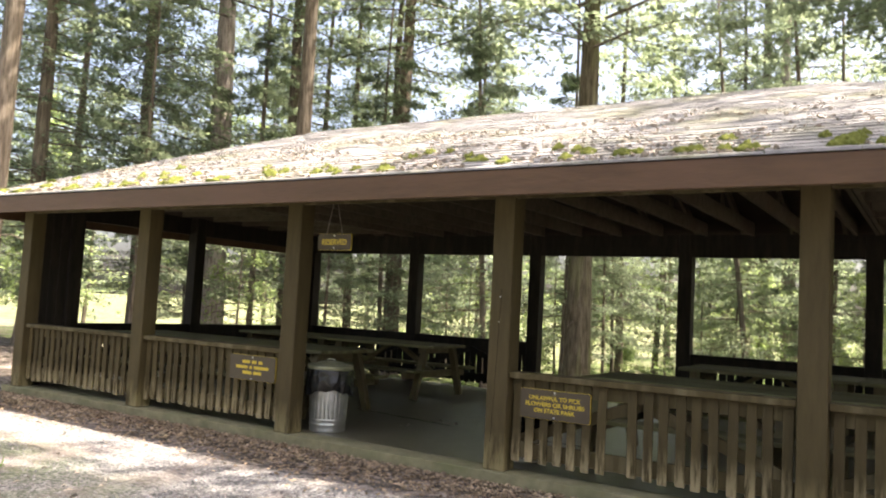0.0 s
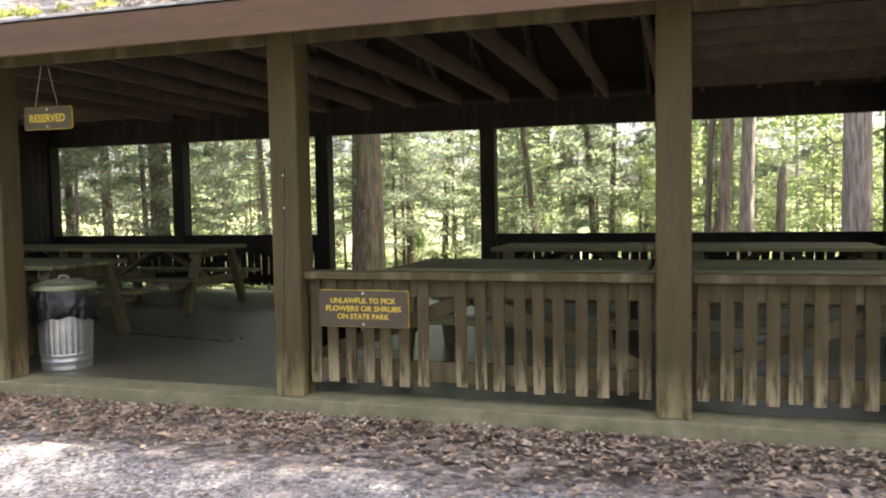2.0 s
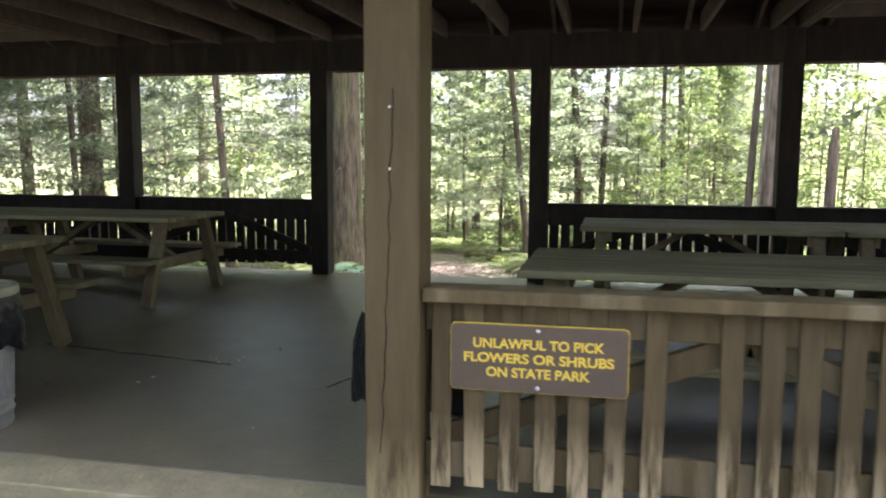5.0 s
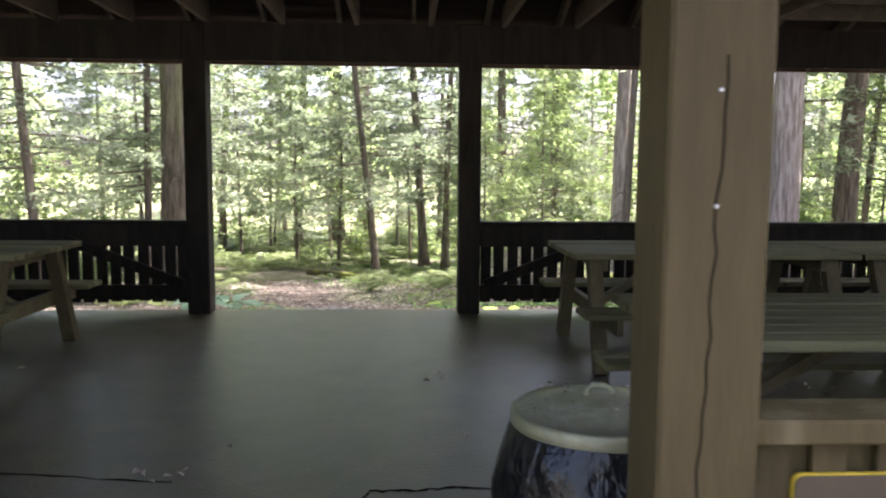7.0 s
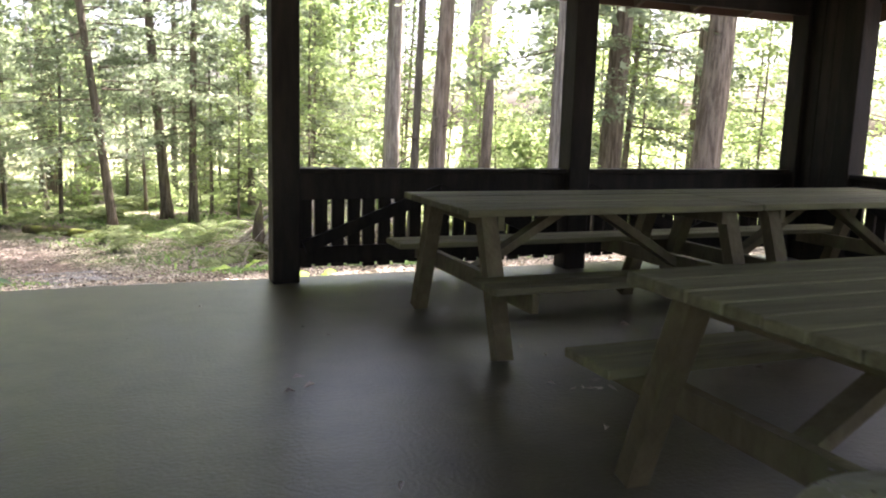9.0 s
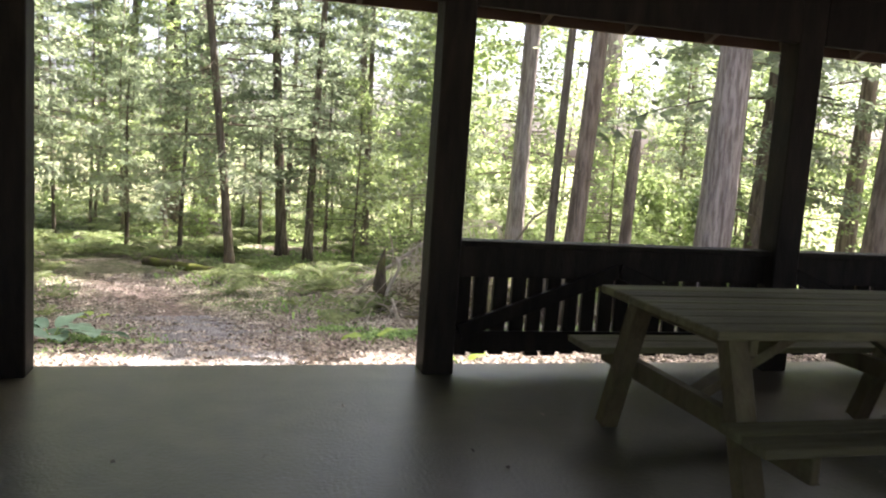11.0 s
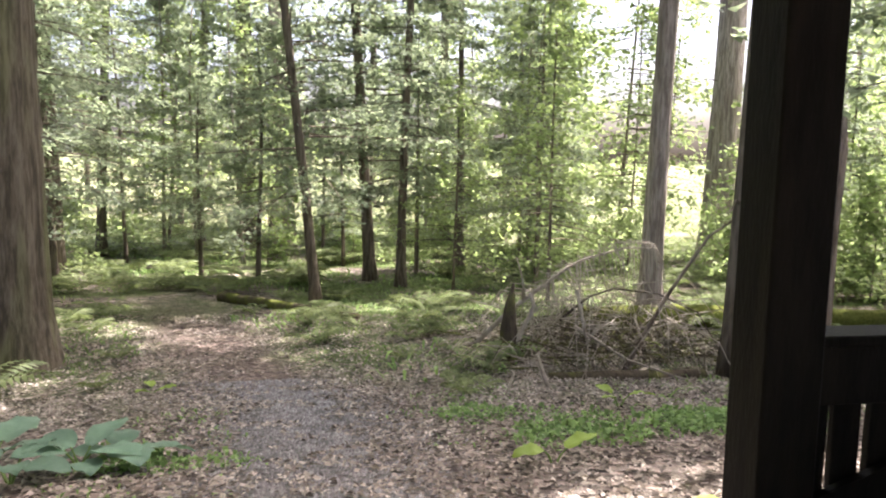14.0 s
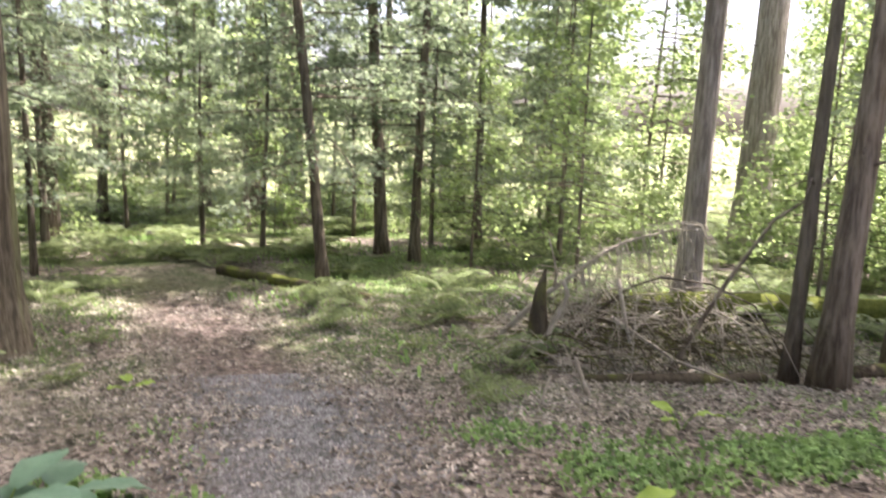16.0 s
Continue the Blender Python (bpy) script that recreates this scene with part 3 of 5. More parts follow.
def make_ceiling():
    """The open framing under the roof: joists, rafters and struts in one mesh."""
    chunks = bmesh.new()
    xs = []
    x = -3.825
    while x < 3.95:
        xs.append(x)
        x += 0.685
    for x in xs:
        beam((x, 0.24, 2.815), (x, Y1 + 0.0, 2.815), 0.045, 0.19, chunks, 0)
    for x in [EX0 + 0.25 + 0.69 * i for i in range(20)]:
        if x > EX1 - 0.2:
            break
        reach = min(RUN, (x - EX0) * RUN / (RX0 - EX0), (EX1 - x) * RUN / (EX1 - RX1))
        for sgn, ye in ((1, EY0), (-1, EY1)):
            if reach > 0.3:
                beam((x + 0.05, ye + 0.04 * sgn, EZ + SL * 0.04 - 0.12), (x + 0.05, ye + reach * sgn, EZ + SL * reach - 0.12), 0.04, 0.12, chunks, 0)
        if abs(x) < 4.2:
            for y in (1.7, 4.5):
                beam((x + 0.1, y, 2.8), (x + 0.1, y, roof_z(y) - 0.1), 0.04, 0.09, chunks, 0, (0, 1, 0))
    for x, s in ((3.98, 1), (-3.98, -1)):
        for dx in (0, 0.06):
            beam((x + dx * s, 0.16, 2.81), (x + dx * s, Y1 + 0.07, 2.81), 0.045, 0.16, chunks, 0)
        y = 0.62
        while y < 5.8:
            beam((x + 0.09 * s, y, 2.79), ((XS[5] + 0.1) if s > 0 else (XS[0] + 0.12), y, 2.79), 0.05, 0.13, chunks, 0)
            y += 0.69
        for y in (1.3, 2.7, 3.4, 4.8):
            beam((x + 0.8 * s, y, 2.82), (x + 0.8 * s, y, min(roof_z(y), EZ + SL * 2.2) - 0.1), 0.04, 0.09, chunks, 0, (0, 1, 0))
    beam((RX0, RY, RZ - 0.16), (RX1, RY, RZ - 0.16), 0.05, 0.2, chunks, 0)
    me = bpy.data.meshes.new("ceiling")
    chunks.to_mesh(me)
    chunks.free()
    tagged(put_mesh("ceiling", me, FRAMING), "open brown roof framing of joists, rafters and struts", "ceiling", kind="structure")


make_ceiling()


# ---- tables ----
def picnic_table(label):
    t = thing("picnic_table", label=label, category="picnic table", group="picnic tables in the shelter")
    L, H = 2.04, 0.82
    r = random.Random(7)
    for i in range(7):
        y = -0.53 + i * 0.1517
        part("top_plank", box(0 + r.uniform(-0.006, 0.006), L + r.uniform(-0.006, 0.006), y, y + 0.145, H - 0.04, H + r.uniform(-0.002, 0.002), 0.005), TABLE, t)
    for s in (-1, 1):
        for k in range(2):
            y = s * 0.74 - 0.15 + k * 0.152
            part("bench_plank", box(0, L, y, y + 0.145, 0.425, 0.463, 0.005), TABLE, t)
    for x in (0.17, L - 0.17):
        for s in (-1, 1):
            part("leg", beam((x, s * 0.655, 0.008), (x, s * 0.38, H - 0.045), 0.085, 0.09, None, 0.004, (1, 0, 0)), TABLE_LEG, t)
        off = 0.065 if x < 1 else -0.065
        part("bench_support", beam((x + off, -0.88, 0.37), (x + off, 0.88, 0.37), 0.042, 0.105), TABLE_LEG, t)
        part("top_cleat", beam((x + off, -0.45, H - 0.085), (x + off, 0.45, H - 0.085), 0.042, 0.085), TABLE_LEG, t)
        part("diagonal_brace", beam((x + off, 0, 0.36), (L / 2 + (-0.12 if x < 1 else 0.12), 0, H - 0.06), 0.085, 0.05), TABLE_LEG, t)
    return t


TL = "weathered grey-green wooden picnic table with attached benches"
first = picnic_table(TL + " by the rear railing")
first.matrix_world = pose(1.9, 4.37, 0)
for x, y, a, lab in ((3.96, 4.38, 0.4, TL + " by the rear railing"), (1.7, 1.6, -0.3, TL + " by the front railing"), (3.78, 1.6, 0.5, TL + " by the front railing"),
                     (-3.83, 4.25, -0.5, TL + " by the rear railing"), (-5.92, 4.28, 0.3, TL + " by the rear railing"),
                     (-3.62, 1.5, 0.4, TL + " by the front railing"), (-5.7, 1.5, -0.3, TL + " by the front railing")):
    tagged(copy_thing(first, pose(x, y, 0, 0, 0, a)), lab)


# ---- bins ----
def litter_bin(at, turn, bag_low, label, bulge=0.016):
    t = thing("litter_bin", label=label, category="litter bin", group="bins at the entrance")
    def flutes(z, a):
        return 0.006 * math.sin(a * 26) if 0.14 < z < 0.62 else 0.0
    prof = [(0.0, 0.0), (0.195, 0.0), (0.2, 0.012), (0.196, 0.03), (0.2, 0.07), (0.207, 0.08), (0.2, 0.09), (0.201, 0.12), (0.208, 0.13), (0.203, 0.14),
            (0.203, 0.15), (0.207, 0.25), (0.212, 0.4), (0.218, 0.55), (0.22, 0.62), (0.226, 0.64), (0.222, 0.66), (0.225, 0.7), (0.215, 0.7), (0.2, 0.1), (0.0, 0.06)]
    v, f = lathe(prof, 78, flutes)
    put_mesh("body", mesh_of("body", v, f, True), GALV, t, "fluted galvanised body")
    lp = [(0.249, 0.675), (0.253, 0.68), (0.253, 0.712), (0.246, 0.721), (0.238, 0.717), (0.2, 0.73), (0.145, 0.741), (0.138, 0.75), (0.06, 0.76), (0.0, 0.762)]
    v, f = lathe(lp + [], 48)
    lid = put_mesh("lid", mesh_of("lid", v, f, True), LID, t, "dull steel lid with moss and needles")
    hp = [(-0.04, 0, 0.755), (-0.036, 0.005, 0.776), (-0.02, 0.012, 0.787), (0.012, 0.01, 0.785), (0.032, 0.004, 0.776), (0.04, 0, 0.755)]
    v, f = tube(hp, [0.008] * 6, 8)
    put_mesh("handle", mesh_of("handle", v, f, True), LID, lid, "bent steel handle")
    r = random.Random(int(at[0] * 100))
    ph = [r.uniform(0, 6.28) for _ in range(6)]
    def folds(z, a):
        k = (0.7 - z) / (0.7 - bag_low)
        return 0.011 + k * (0.009 * math.sin(5 * a + ph[0] + 4 * z) + 0.007 * math.sin(11 * a + ph[1] - 9 * z) + 0.005 * math.sin(23 * a + ph[2])) + bulge * math.sin(math.pi * min(k, 1) * 0.75)
    bp = []
    for i in range(13):
        z = 0.7 - (0.7 - bag_low) * i / 12
        bp.append((0.236 if i else 0.228, z))
    v, f = lathe(bp, 80, folds)
    v = [(x, y, z + (0.035 * math.sin(2 * math.atan2(y, x) + ph[3]) + 0.012 * math.sin(9 * math.atan2(y, x) + ph[4])) * max(0, (0.6 - z) / (0.6 - bag_low)) if z < 0.6 else z) for x, y, z in v]
    crumple = []
    for x, y, z in v:
        q = Vector((x, y, z))
        k = 1 + max(0.0, min(1.0, (0.69 - z) / 0.06)) * (0.05 * noise.noise(q * 8) + 0.035 * abs(noise.noise(q * 17 + Vector((4, 0, 0)))))
        crumple.append((x * k, y * k, z))
    v = crumple
    put_mesh("bin_bag", mesh_of("bin_bag", v, f, True), BAG, t, "black plastic bag folded over the rim")
    t.matrix_world = pose(*at, 0, 0, turn)
    return t


litter_bin((-1.03, 0.52, 0), 40, 0.42, "galvanised bin with a lid and black bag beside the post")
litter_bin((1.29, 0.66, 0), 10, 0.28, "galvanised bin lined with a large black bag", 0.055)


# ---- signs ----
def rounded_board(w, h, th, rad):
    bm = bmesh.new()
    pts = []
    for cx, cz, a0 in ((w - rad, h - rad, 0), (rad, h - rad, 90), (rad, rad, 180), (w - rad, rad, 270)):
        for k in range(5):
            a = radians(a0 + 22.5 * k)
            pts.append((cx + rad * math.cos(a), cz + rad * math.sin(a)))
    face = bm.faces.new([bm.verts.new((x, 0, z)) for x, z in pts])
    r = bmesh.ops.extrude_face_region(bm, geom=[face])
    for g in r["geom"]:
        if isinstance(g, bmesh.types.BMVert):
            g.co.y += th
    bmesh.ops.recalc_face_normals(bm, faces=bm.faces)
    return bm


def lettering(text, width, height, material, parent, cx, z, y=-0.0015):
    cu = bpy.data.curves.new("lettering", "FONT")
    cu.body, cu.align_x, cu.size, cu.extrude, cu.offset = text, "CENTER", 1.0, 0.0, 0.03
    ob = bpy.data.objects.new("lettering_source", cu)
    me = bpy.data.meshes.new_from_object(ob)
    bpy.data.objects.remove(ob)
    n = len(me.vertices)
    co = np.empty(n * 3)
    me.vertices.foreach_get("co", co)
    co = co.reshape(-1, 3)
    lo, hi = co.min(0), co.max(0)
    x = (co[:, 0] - (lo[0] + hi[0]) / 2) / (hi[0] - lo[0]) * width + cx
    zz = (co[:, 1] - lo[1]) / (hi[1] - lo[1]) * height + z
    co2 = np.stack([x, np.full(n, y), zz], 1)
    me.vertices.foreach_set("co", co2.ravel())
    me.update()
    put_mesh("lettering", me, material, parent, "yellow lettering")


def sign(at, w, h, lines, label, bars=None, edge="right"):
    t = thing("sign", label=label, category="sign", group="signs")
    part("board", rounded_board(w, h, 0.02, 0.018), SIGN, t)
    b = rounded_board(w + 0.006, h + 0.006, 0.012, 0.02)
    bmesh.ops.translate(b, verts=b.verts, vec=(-0.003, 0.006, -0.003))
    part("edge", b, YELLOW, t, "yellow edge")
    for text, lw, lh, z in lines:
        lettering(text, lw, lh, YELLOW, t, w / 2, z)
    for cx, lw, lh, z in bars or ():
        part("lettering_bar", box(cx - lw / 2, cx + lw / 2, -0.002, 0.001, z, z + lh, 0), YELLOW, t, "worn yellow lettering")
    for z in (0.018, h - 0.018):
        bm = bmesh.new()
        bmesh.ops.create_uvsphere(bm, u_segments=10, v_segments=6, radius=0.009)
        o = part("bolt", bm, BOLT, t)
        o.location = (w / 2, -0.001, z)
    t.location = at
    return t


sign((1.565, 0.062, 0.5), 0.655, 0.252, (("UNLAWFUL TO PICK", 0.485, 0.038, 0.163), ("FLOWERS OR SHRUBS", 0.555, 0.038, 0.108), ("ON STATE PARK", 0.385, 0.038, 0.054)),
     "brown sign with yellow letters bolted to the railing")
bars = []
for z, words in ((0.185, (0.12, 0.07, 0.06)), (0.125, (0.18, 0.04, 0.22)), (0.065, (0.14, 0.12))):
    total = sum(words) + 0.03 * (len(words) - 1)
    x = 0.35 - total / 2
    for w in words:
        bars.append((x + w / 2, w, 0.034, z))
        x += w + 0.03
sign((-2.13, 0.062, 0.5), 0.7, 0.275, (), "brown sign with worn yellow writing bolted to the railing", bars)
rs = sign((-0.985, 0.13, 1.975), 0.45, 0.17, (("RESERVED", 0.34, 0.062, 0.054),), "brown sign with yellow letters hanging on strings from the header")
for x in (0.1, 0.33):
    v, f = tube([(x, 0.01, 0.15), (0.21 + (x - 0.215) * 0.25, 0.01, 0.5)], [0.003, 0.003], 5)
    put_mesh("string", mesh_of("string", v, f), DEADWOOD, rs)


# ---- woods ----
def leaf_cloud(seed, branches, per, length, width, jitter, broad=False):
    """Small leaf blades along branches: each branch is (base, direction, length, droop)."""
    g = np.random.default_rng(seed)
    nb = len(branches)
    base = np.array([b[0] for b in branches], float)
    az = np.array([b[1] for b in branches], float)
    ln = np.array([b[2] for b in branches], float)
    dr = np.array([b[3] for b in branches], float)
    idx = np.repeat(np.arange(nb), per)
    n = len(idx)
    s = 0.12 + 0.88 * g.random(n) ** 0.75
    d = np.stack([np.cos(az), np.sin(az), np.zeros(nb)], 1)[idx]
    side = np.stack([-np.sin(az), np.cos(az), np.zeros(nb)], 1)[idx]
    L = ln[idx]
    lat = g.uniform(-1, 1, n) * 0.42 * L * (1.02 - s) ** 0.8
    # leaves gather along side twigs
    tw = np.round(s * 11) / 11
    s = tw + (s - tw) * 0.45
    p = base[idx] + d * (s * L)[:, None] + side * lat[:, None]
    p[:, 2] += -dr[idx] * s ** 2 * L - 0.25 * np.abs(lat) + g.normal(0, jitter, n)
    p[:, :2] += g.normal(0, jitter * 0.6, (n, 2))
    fwd = d * 0.6 + side * np.sign(lat)[:, None] * 0.9 + g.normal(0, 0.45, (n, 3))
    fwd[:, 2] -= 0.25
    fwd /= np.linalg.norm(fwd, axis=1)[:, None]
    up = np.array([0, 0, 1.0]) + g.normal(0, 0.5 if broad else 0.35, (n, 3))
    wd = np.cross(fwd, up)
    wd /= np.linalg.norm(wd, axis=1)[:, None]
    l = length * g.uniform(0.6, 1.3, n)[:, None]
    w = width * g.uniform(0.6, 1.3, n)[:, None]
    if broad:
        v = np.stack([p, p + fwd * l * 0.45 + wd * w, p + fwd * l, p + fwd * l * 0.45 - wd * w], 1)
    else:
        v = np.stack([p, p + fwd * l * 0.95 - wd * w * 1.4, p + fwd * l * 0.7 + wd * w * 1.4], 1)
        return v.reshape(-1, 3), [(3 * i, 3 * i + 1, 3 * i + 2) for i in range(n)]
    return v.reshape(-1, 3), [(4 * i, 4 * i + 1, 4 * i + 2, 4 * i + 3) for i in range(n)]


def crown_set(seed, z0, z1, reach, count, per, leaf=(0.2, 0.045), broad=False, low=0.6):
    """Limbs and leaves of one crown on a straight axis, shared by several trees."""
    r = random.Random(seed)
    br, limbs = [], []
    for i in range(count):
        h = z0 + (z1 - z0) * ((i + r.random()) / count)
        f = (h - z0) / (z1 - z0)
        L = reach * (low + (1 - low) * math.sin(math.pi * min(1, 0.25 + 0.75 * f))) * (1 - 0.65 * f) * r.uniform(0.55, 1.2)
        a = r.uniform(0, 2 * math.pi)
        droop = r.uniform(0.05, 0.3)
        br.append(((0, 0, h), a, L, droop))
        pts = [(math.cos(a) * L * s, math.sin(a) * L * s, h - droop * s * s * L) for s in (0, 0.35, 0.7, 0.95)]
        limbs.append(tube(pts, [0.006 * L + 0.005, 0.004 * L + 0.003, 0.002 * L + 0.002, 0.0015], 4))
    v, f = leaf_cloud(seed, br, per, leaf[0], leaf[1], 0.05 if not broad else 0.09, broad)
    lv, lf = joined(limbs)
    return mesh_of("crown", v, f), mesh_of("branchwork", lv, lf)


CROWNS = {}
for k in range(4):
    CROWNS["tall", k] = crown_set(100 + k, 2.6 + 0.6 * k, 19.0, 4.2, 80, 235, (0.14, 0.034))
for k in range(3):
    CROWNS["low", k] = crown_set(200 + k, 2.0, 9.8, 2.8, 54, 250, (0.11, 0.027), low=0.9)
for k in range(2):
    CROWNS["broad", k] = crown_set(300 + k, 1.3, 6.5, 2.1, 40, 66, (0.11, 0.045), True, low=0.8)
for k in range(2):
    CROWNS["high", k] = crown_set(400 + k, 8.5, 22.0, 5.6, 64, 180, (0.18, 0.045))
for k in range(2):
    CROWNS["far_tall", k] = crown_set(500 + k, 3.0 + 0.8 * k, 19.0, 4.4, 64, 85, (0.25, 0.062))
    CROWNS["far_low", k] = crown_set(600 + k, 1.6, 9.8, 2.9, 50, 95, (0.19, 0.05), low=0.9)
    # canopy: wide crown above the view, made up to shade the ground
    CROWNS["canopy", k] = crown_set(700 + k, 10.0, 24.0, 7.6, 84, 380, (0.2, 0.055), low=0.8)
# unseen high crowns, sized along the sun's rays to shade path and drive
CROWNS["top", 0] = crown_set(801, 11.0, 23.0, 3.0, 80, 380, (0.18, 0.05), low=0.9)
CROWNS["slim", 0] = crown_set(802, 8.5, 20.0, 3.4, 64, 300, (0.15, 0.042), low=0.95)
CROWNS["shade", 0] = crown_set(804, 15.0, 27.0, 5.2, 64, 240, (0.2, 0.055), low=0.9)
CROWNS["shrub", 0] = crown_set(803, 0.25, 2.3, 1.2, 26, 60, (0.1, 0.04), True, low=0.9)
for (kind, k), (c, l) in CROWNS.items():
    c.materials.append(LEAFGREEN if kind in ("broad", "shrub") else HEMLOCK)
    l.materials.append(BARK)


def tree(x, y, dia, height, crown, bark, label, lean=(0.0, 0.0), category="tree", scale=1.0, name="hemlock_tree", flare=1.6, stubs=0):
    r = random.Random(int(x * 91 + y * 37))
    z = ground_z(x, y) - 0.08
    t = thing(name, (x, y, z), label, category, "woods")
    R = dia / 2
    n = 9 if dia < 0.3 else 26
    pts, rad = [], []
    bend = r.uniform(-0.03, 0.03)
    for i in range(n):
        f = (i / (n - 1)) ** 1.6
        h = f * height
        pts.append((lean[0] * h + bend * h * math.sin(3 * f), lean[1] * h + bend * h * math.cos(2 * f) * 0.6, h))
        rad.append(R * (1 - 0.72 * f) * (1 + (flare - 1) * math.exp(-h / (0.28 + R))))
    sides = 9 if dia < 0.3 else 44
    v, fc = tube(pts, rad, sides, 0.06, r)
    if dia >= 0.3:                      # furrowed bark
        ax = [Vector(p) for p in pts]
        for i, q in enumerate(v):
            c0 = ax[i // sides]
            a = 2 * math.pi * (i % sides) / sides
            k = noise.noise(Vector((math.cos(a) * 5.5, math.sin(a) * 5.5, c0.z * 0.5 + x))) + 0.6 * noise.noise(Vector((math.cos(a) * 2, math.sin(a) * 2, c0.z * 0.3 + y)))
            v[i] = c0 + (q - c0) * (1 + 0.11 * k)
    put_mesh("trunk", mesh_of("trunk", v, fc, True), bark, t)
    for i in range(stubs):
        h = r.uniform(1.5, 5.5)
        a = r.uniform(0, 6.28)
        L = r.uniform(0.4, 1.6)
        o = (lean[0] * h, lean[1] * h)
        v, fc = tube([(o[0], o[1], h), (o[0] + math.cos(a) * L * 0.5, o[1] + math.sin(a) * L * 0.5, h + 0.06), (o[0] + math.cos(a) * L, o[1] + math.sin(a) * L, h - 0.1 * L)], [0.02, 0.013, 0.004], 5)
        put_mesh("dead_limb", mesh_of("dead_limb", v, fc), BARK, t, "bare dead limb")
    if crown:
        if math.hypot(x, y - 6) > 25 and crown[0] in ("tall", "low"):
            crown = ("far_" + crown[0], crown[1] % 2)
        c, l = CROWNS[crown]
        turn = r.uniform(0, 360)
        for nm, me in (("crown", c), ("branchwork", l)):
            o = new(nm, me)
            o.parent = t
            tagged(o, kind="stuff")
            sh = Matrix(((1, 0, lean[0], 0), (0, 1, lean[1], 0), (0, 0, 1, 0), (0, 0, 0, 1)))
            o.matrix_basis = sh @ pose(0, 0, 0, 0, 0, turn) @ Matrix.Scale(scale, 4)
    return t


HT = "tall hemlock with brown furrowed bark and feathery green needles"
YT = "slender young hemlock with sparse drooping green sprays"
near_trees = (
    (-3.43, 13.35, 0.68, 23, ("canopy", 1), BARK_GREEN, "large hemlock with mossy furrowed bark and flared roots", (0.0, 0.0), 4),
    (5.5, 16.1, 0.36, 20, ("high", 1), BARK_GREY, "straight trunk with pale brown bark", (0.015, 0.0), 3),
    (11.0, 23.9, 0.85, 24, ("high", 0), BARK_GREY, "big tree with pale grey furrowed bark", (0.01, 0.0), 2),
    (4.42, 11.72, 0.14, 18, ("slim", 0), BARK, "thin dark trunk leaning beside a larger one", (0.035, 0.02), 2),
    (4.68, 11.5, 0.27, 22, ("slim", 0), BARK_RED, "reddish brown trunk leaning a little", (0.045, 0.0), 2),
    (7.2, 11.9, 0.54, 23, ("top", 0), BARK_GREY, "big tree with pale scaly bark", (0.0, -0.05), 2),
    (9.2, 13.45, 0.46, 20, ("far_tall", 1), BARK, "brown trunk with furrowed bark", (0.03, 0.0), 2),
    (9.1, 10.6, 0.48, 24, None, BARK_RED, "reddish trunk leaning outward", (0.08, 0.02), 2),
    (9.9, 14.0, 0.15, 12, ("low", 0), BARK_RED, YT, (0.05, 0.0), 0),
    (0.02, 18.2, 0.19, 15, ("low", 2), BARK, "dark slender trunk leaning over the path", (-0.087, 0.0), 5),
    (1.3, 21.8, 0.27, 17, ("tall", 1), BARK, "dark trunk curving at its foot", (-0.065, 0.0), 4),
    (1.85, 20.6, 0.2, 15, ("low", 0), BARK, "dark slender upright trunk", (0.0, 0.0), 5),
    (-0.87, 31.0, 0.72, 22, ("tall", 2), BARK_GREY, "big trunk with pale grey bark", (0.0, 0.0), 2),
    (-13.1, 9.5, 0.66, 20, ("high", 0), BARK_GREY, "broad trunk with greyish green bark", (0.0, 0.0), 2),
    (-11.7, 9.6, 0.18, 16, ("low", 1), BARK, YT, (0.0, 0.0), 2),
    (-8.5, 7.85, 0.42, 20, ("high", 1), BARK, "dark brown trunk rising behind the shelter roof", (0.0, 0.0), 2),
    (-13.5, 7.2, 0.44, 19, ("tall", 2), BARK, HT, (0.0, 0.0), 3),
    (-14.3, 4.7, 0.4, 19, ("tall", 0), BARK, HT, (0.0, 0.0), 3),
    (-10.0, 14.0, 0.52, 20, ("high", 1), BARK_RED, "broad brown trunk beside a thin one", (0.0, 0.0), 1),
    (-9.2, 12.4, 0.15, 14, ("low", 2), BARK, YT, (0.0, 0.0), 2),
    (-9.9, 1.3, 0.4, 24, ("canopy", 1), BARK_RED, "brown trunk beside the end of the shelter", (0.0, 0.0), 1),
    (-5.2, 11.6, 0.17, 14, ("low", 1), BARK, "dark slender leaning trunk with drooping sprays", (-0.06, 0.0), 3),
    (-4.56, 15.0, 0.17, 14, ("low", 2), BARK, YT, (0.0, 0.0), 2),
    (-6.05, 24.0, 0.32, 18, ("tall", 1), BARK, HT, (0.0, 0.0), 2),
    (-2.2, 32.6, 0.66, 22, ("high", 0), BARK, HT, (0.0, 0.0), 2),
    # two trees added out of view, so that their crowns shade the drive
    (9.2, -2.2, 0.5, 24, ("canopy", 0), BARK, HT, (0.0, 0.0), 1),
    (7.9, -0.9, 0.5, 27, ("shade", 0), BARK, "unseen leaning hemlock added to shade the drive", (-0.15, 0.0), 1),
)
for x, y, d, h, c, b, lab, lean, st in near_trees:
    k = 1.0 if c is None else 1.2 if c[0] == "high" else 0.96 if c[0] == "canopy" else 1.0
    tree(x, y, d, h * k, c, b, lab, lean, stubs=st, scale=k)

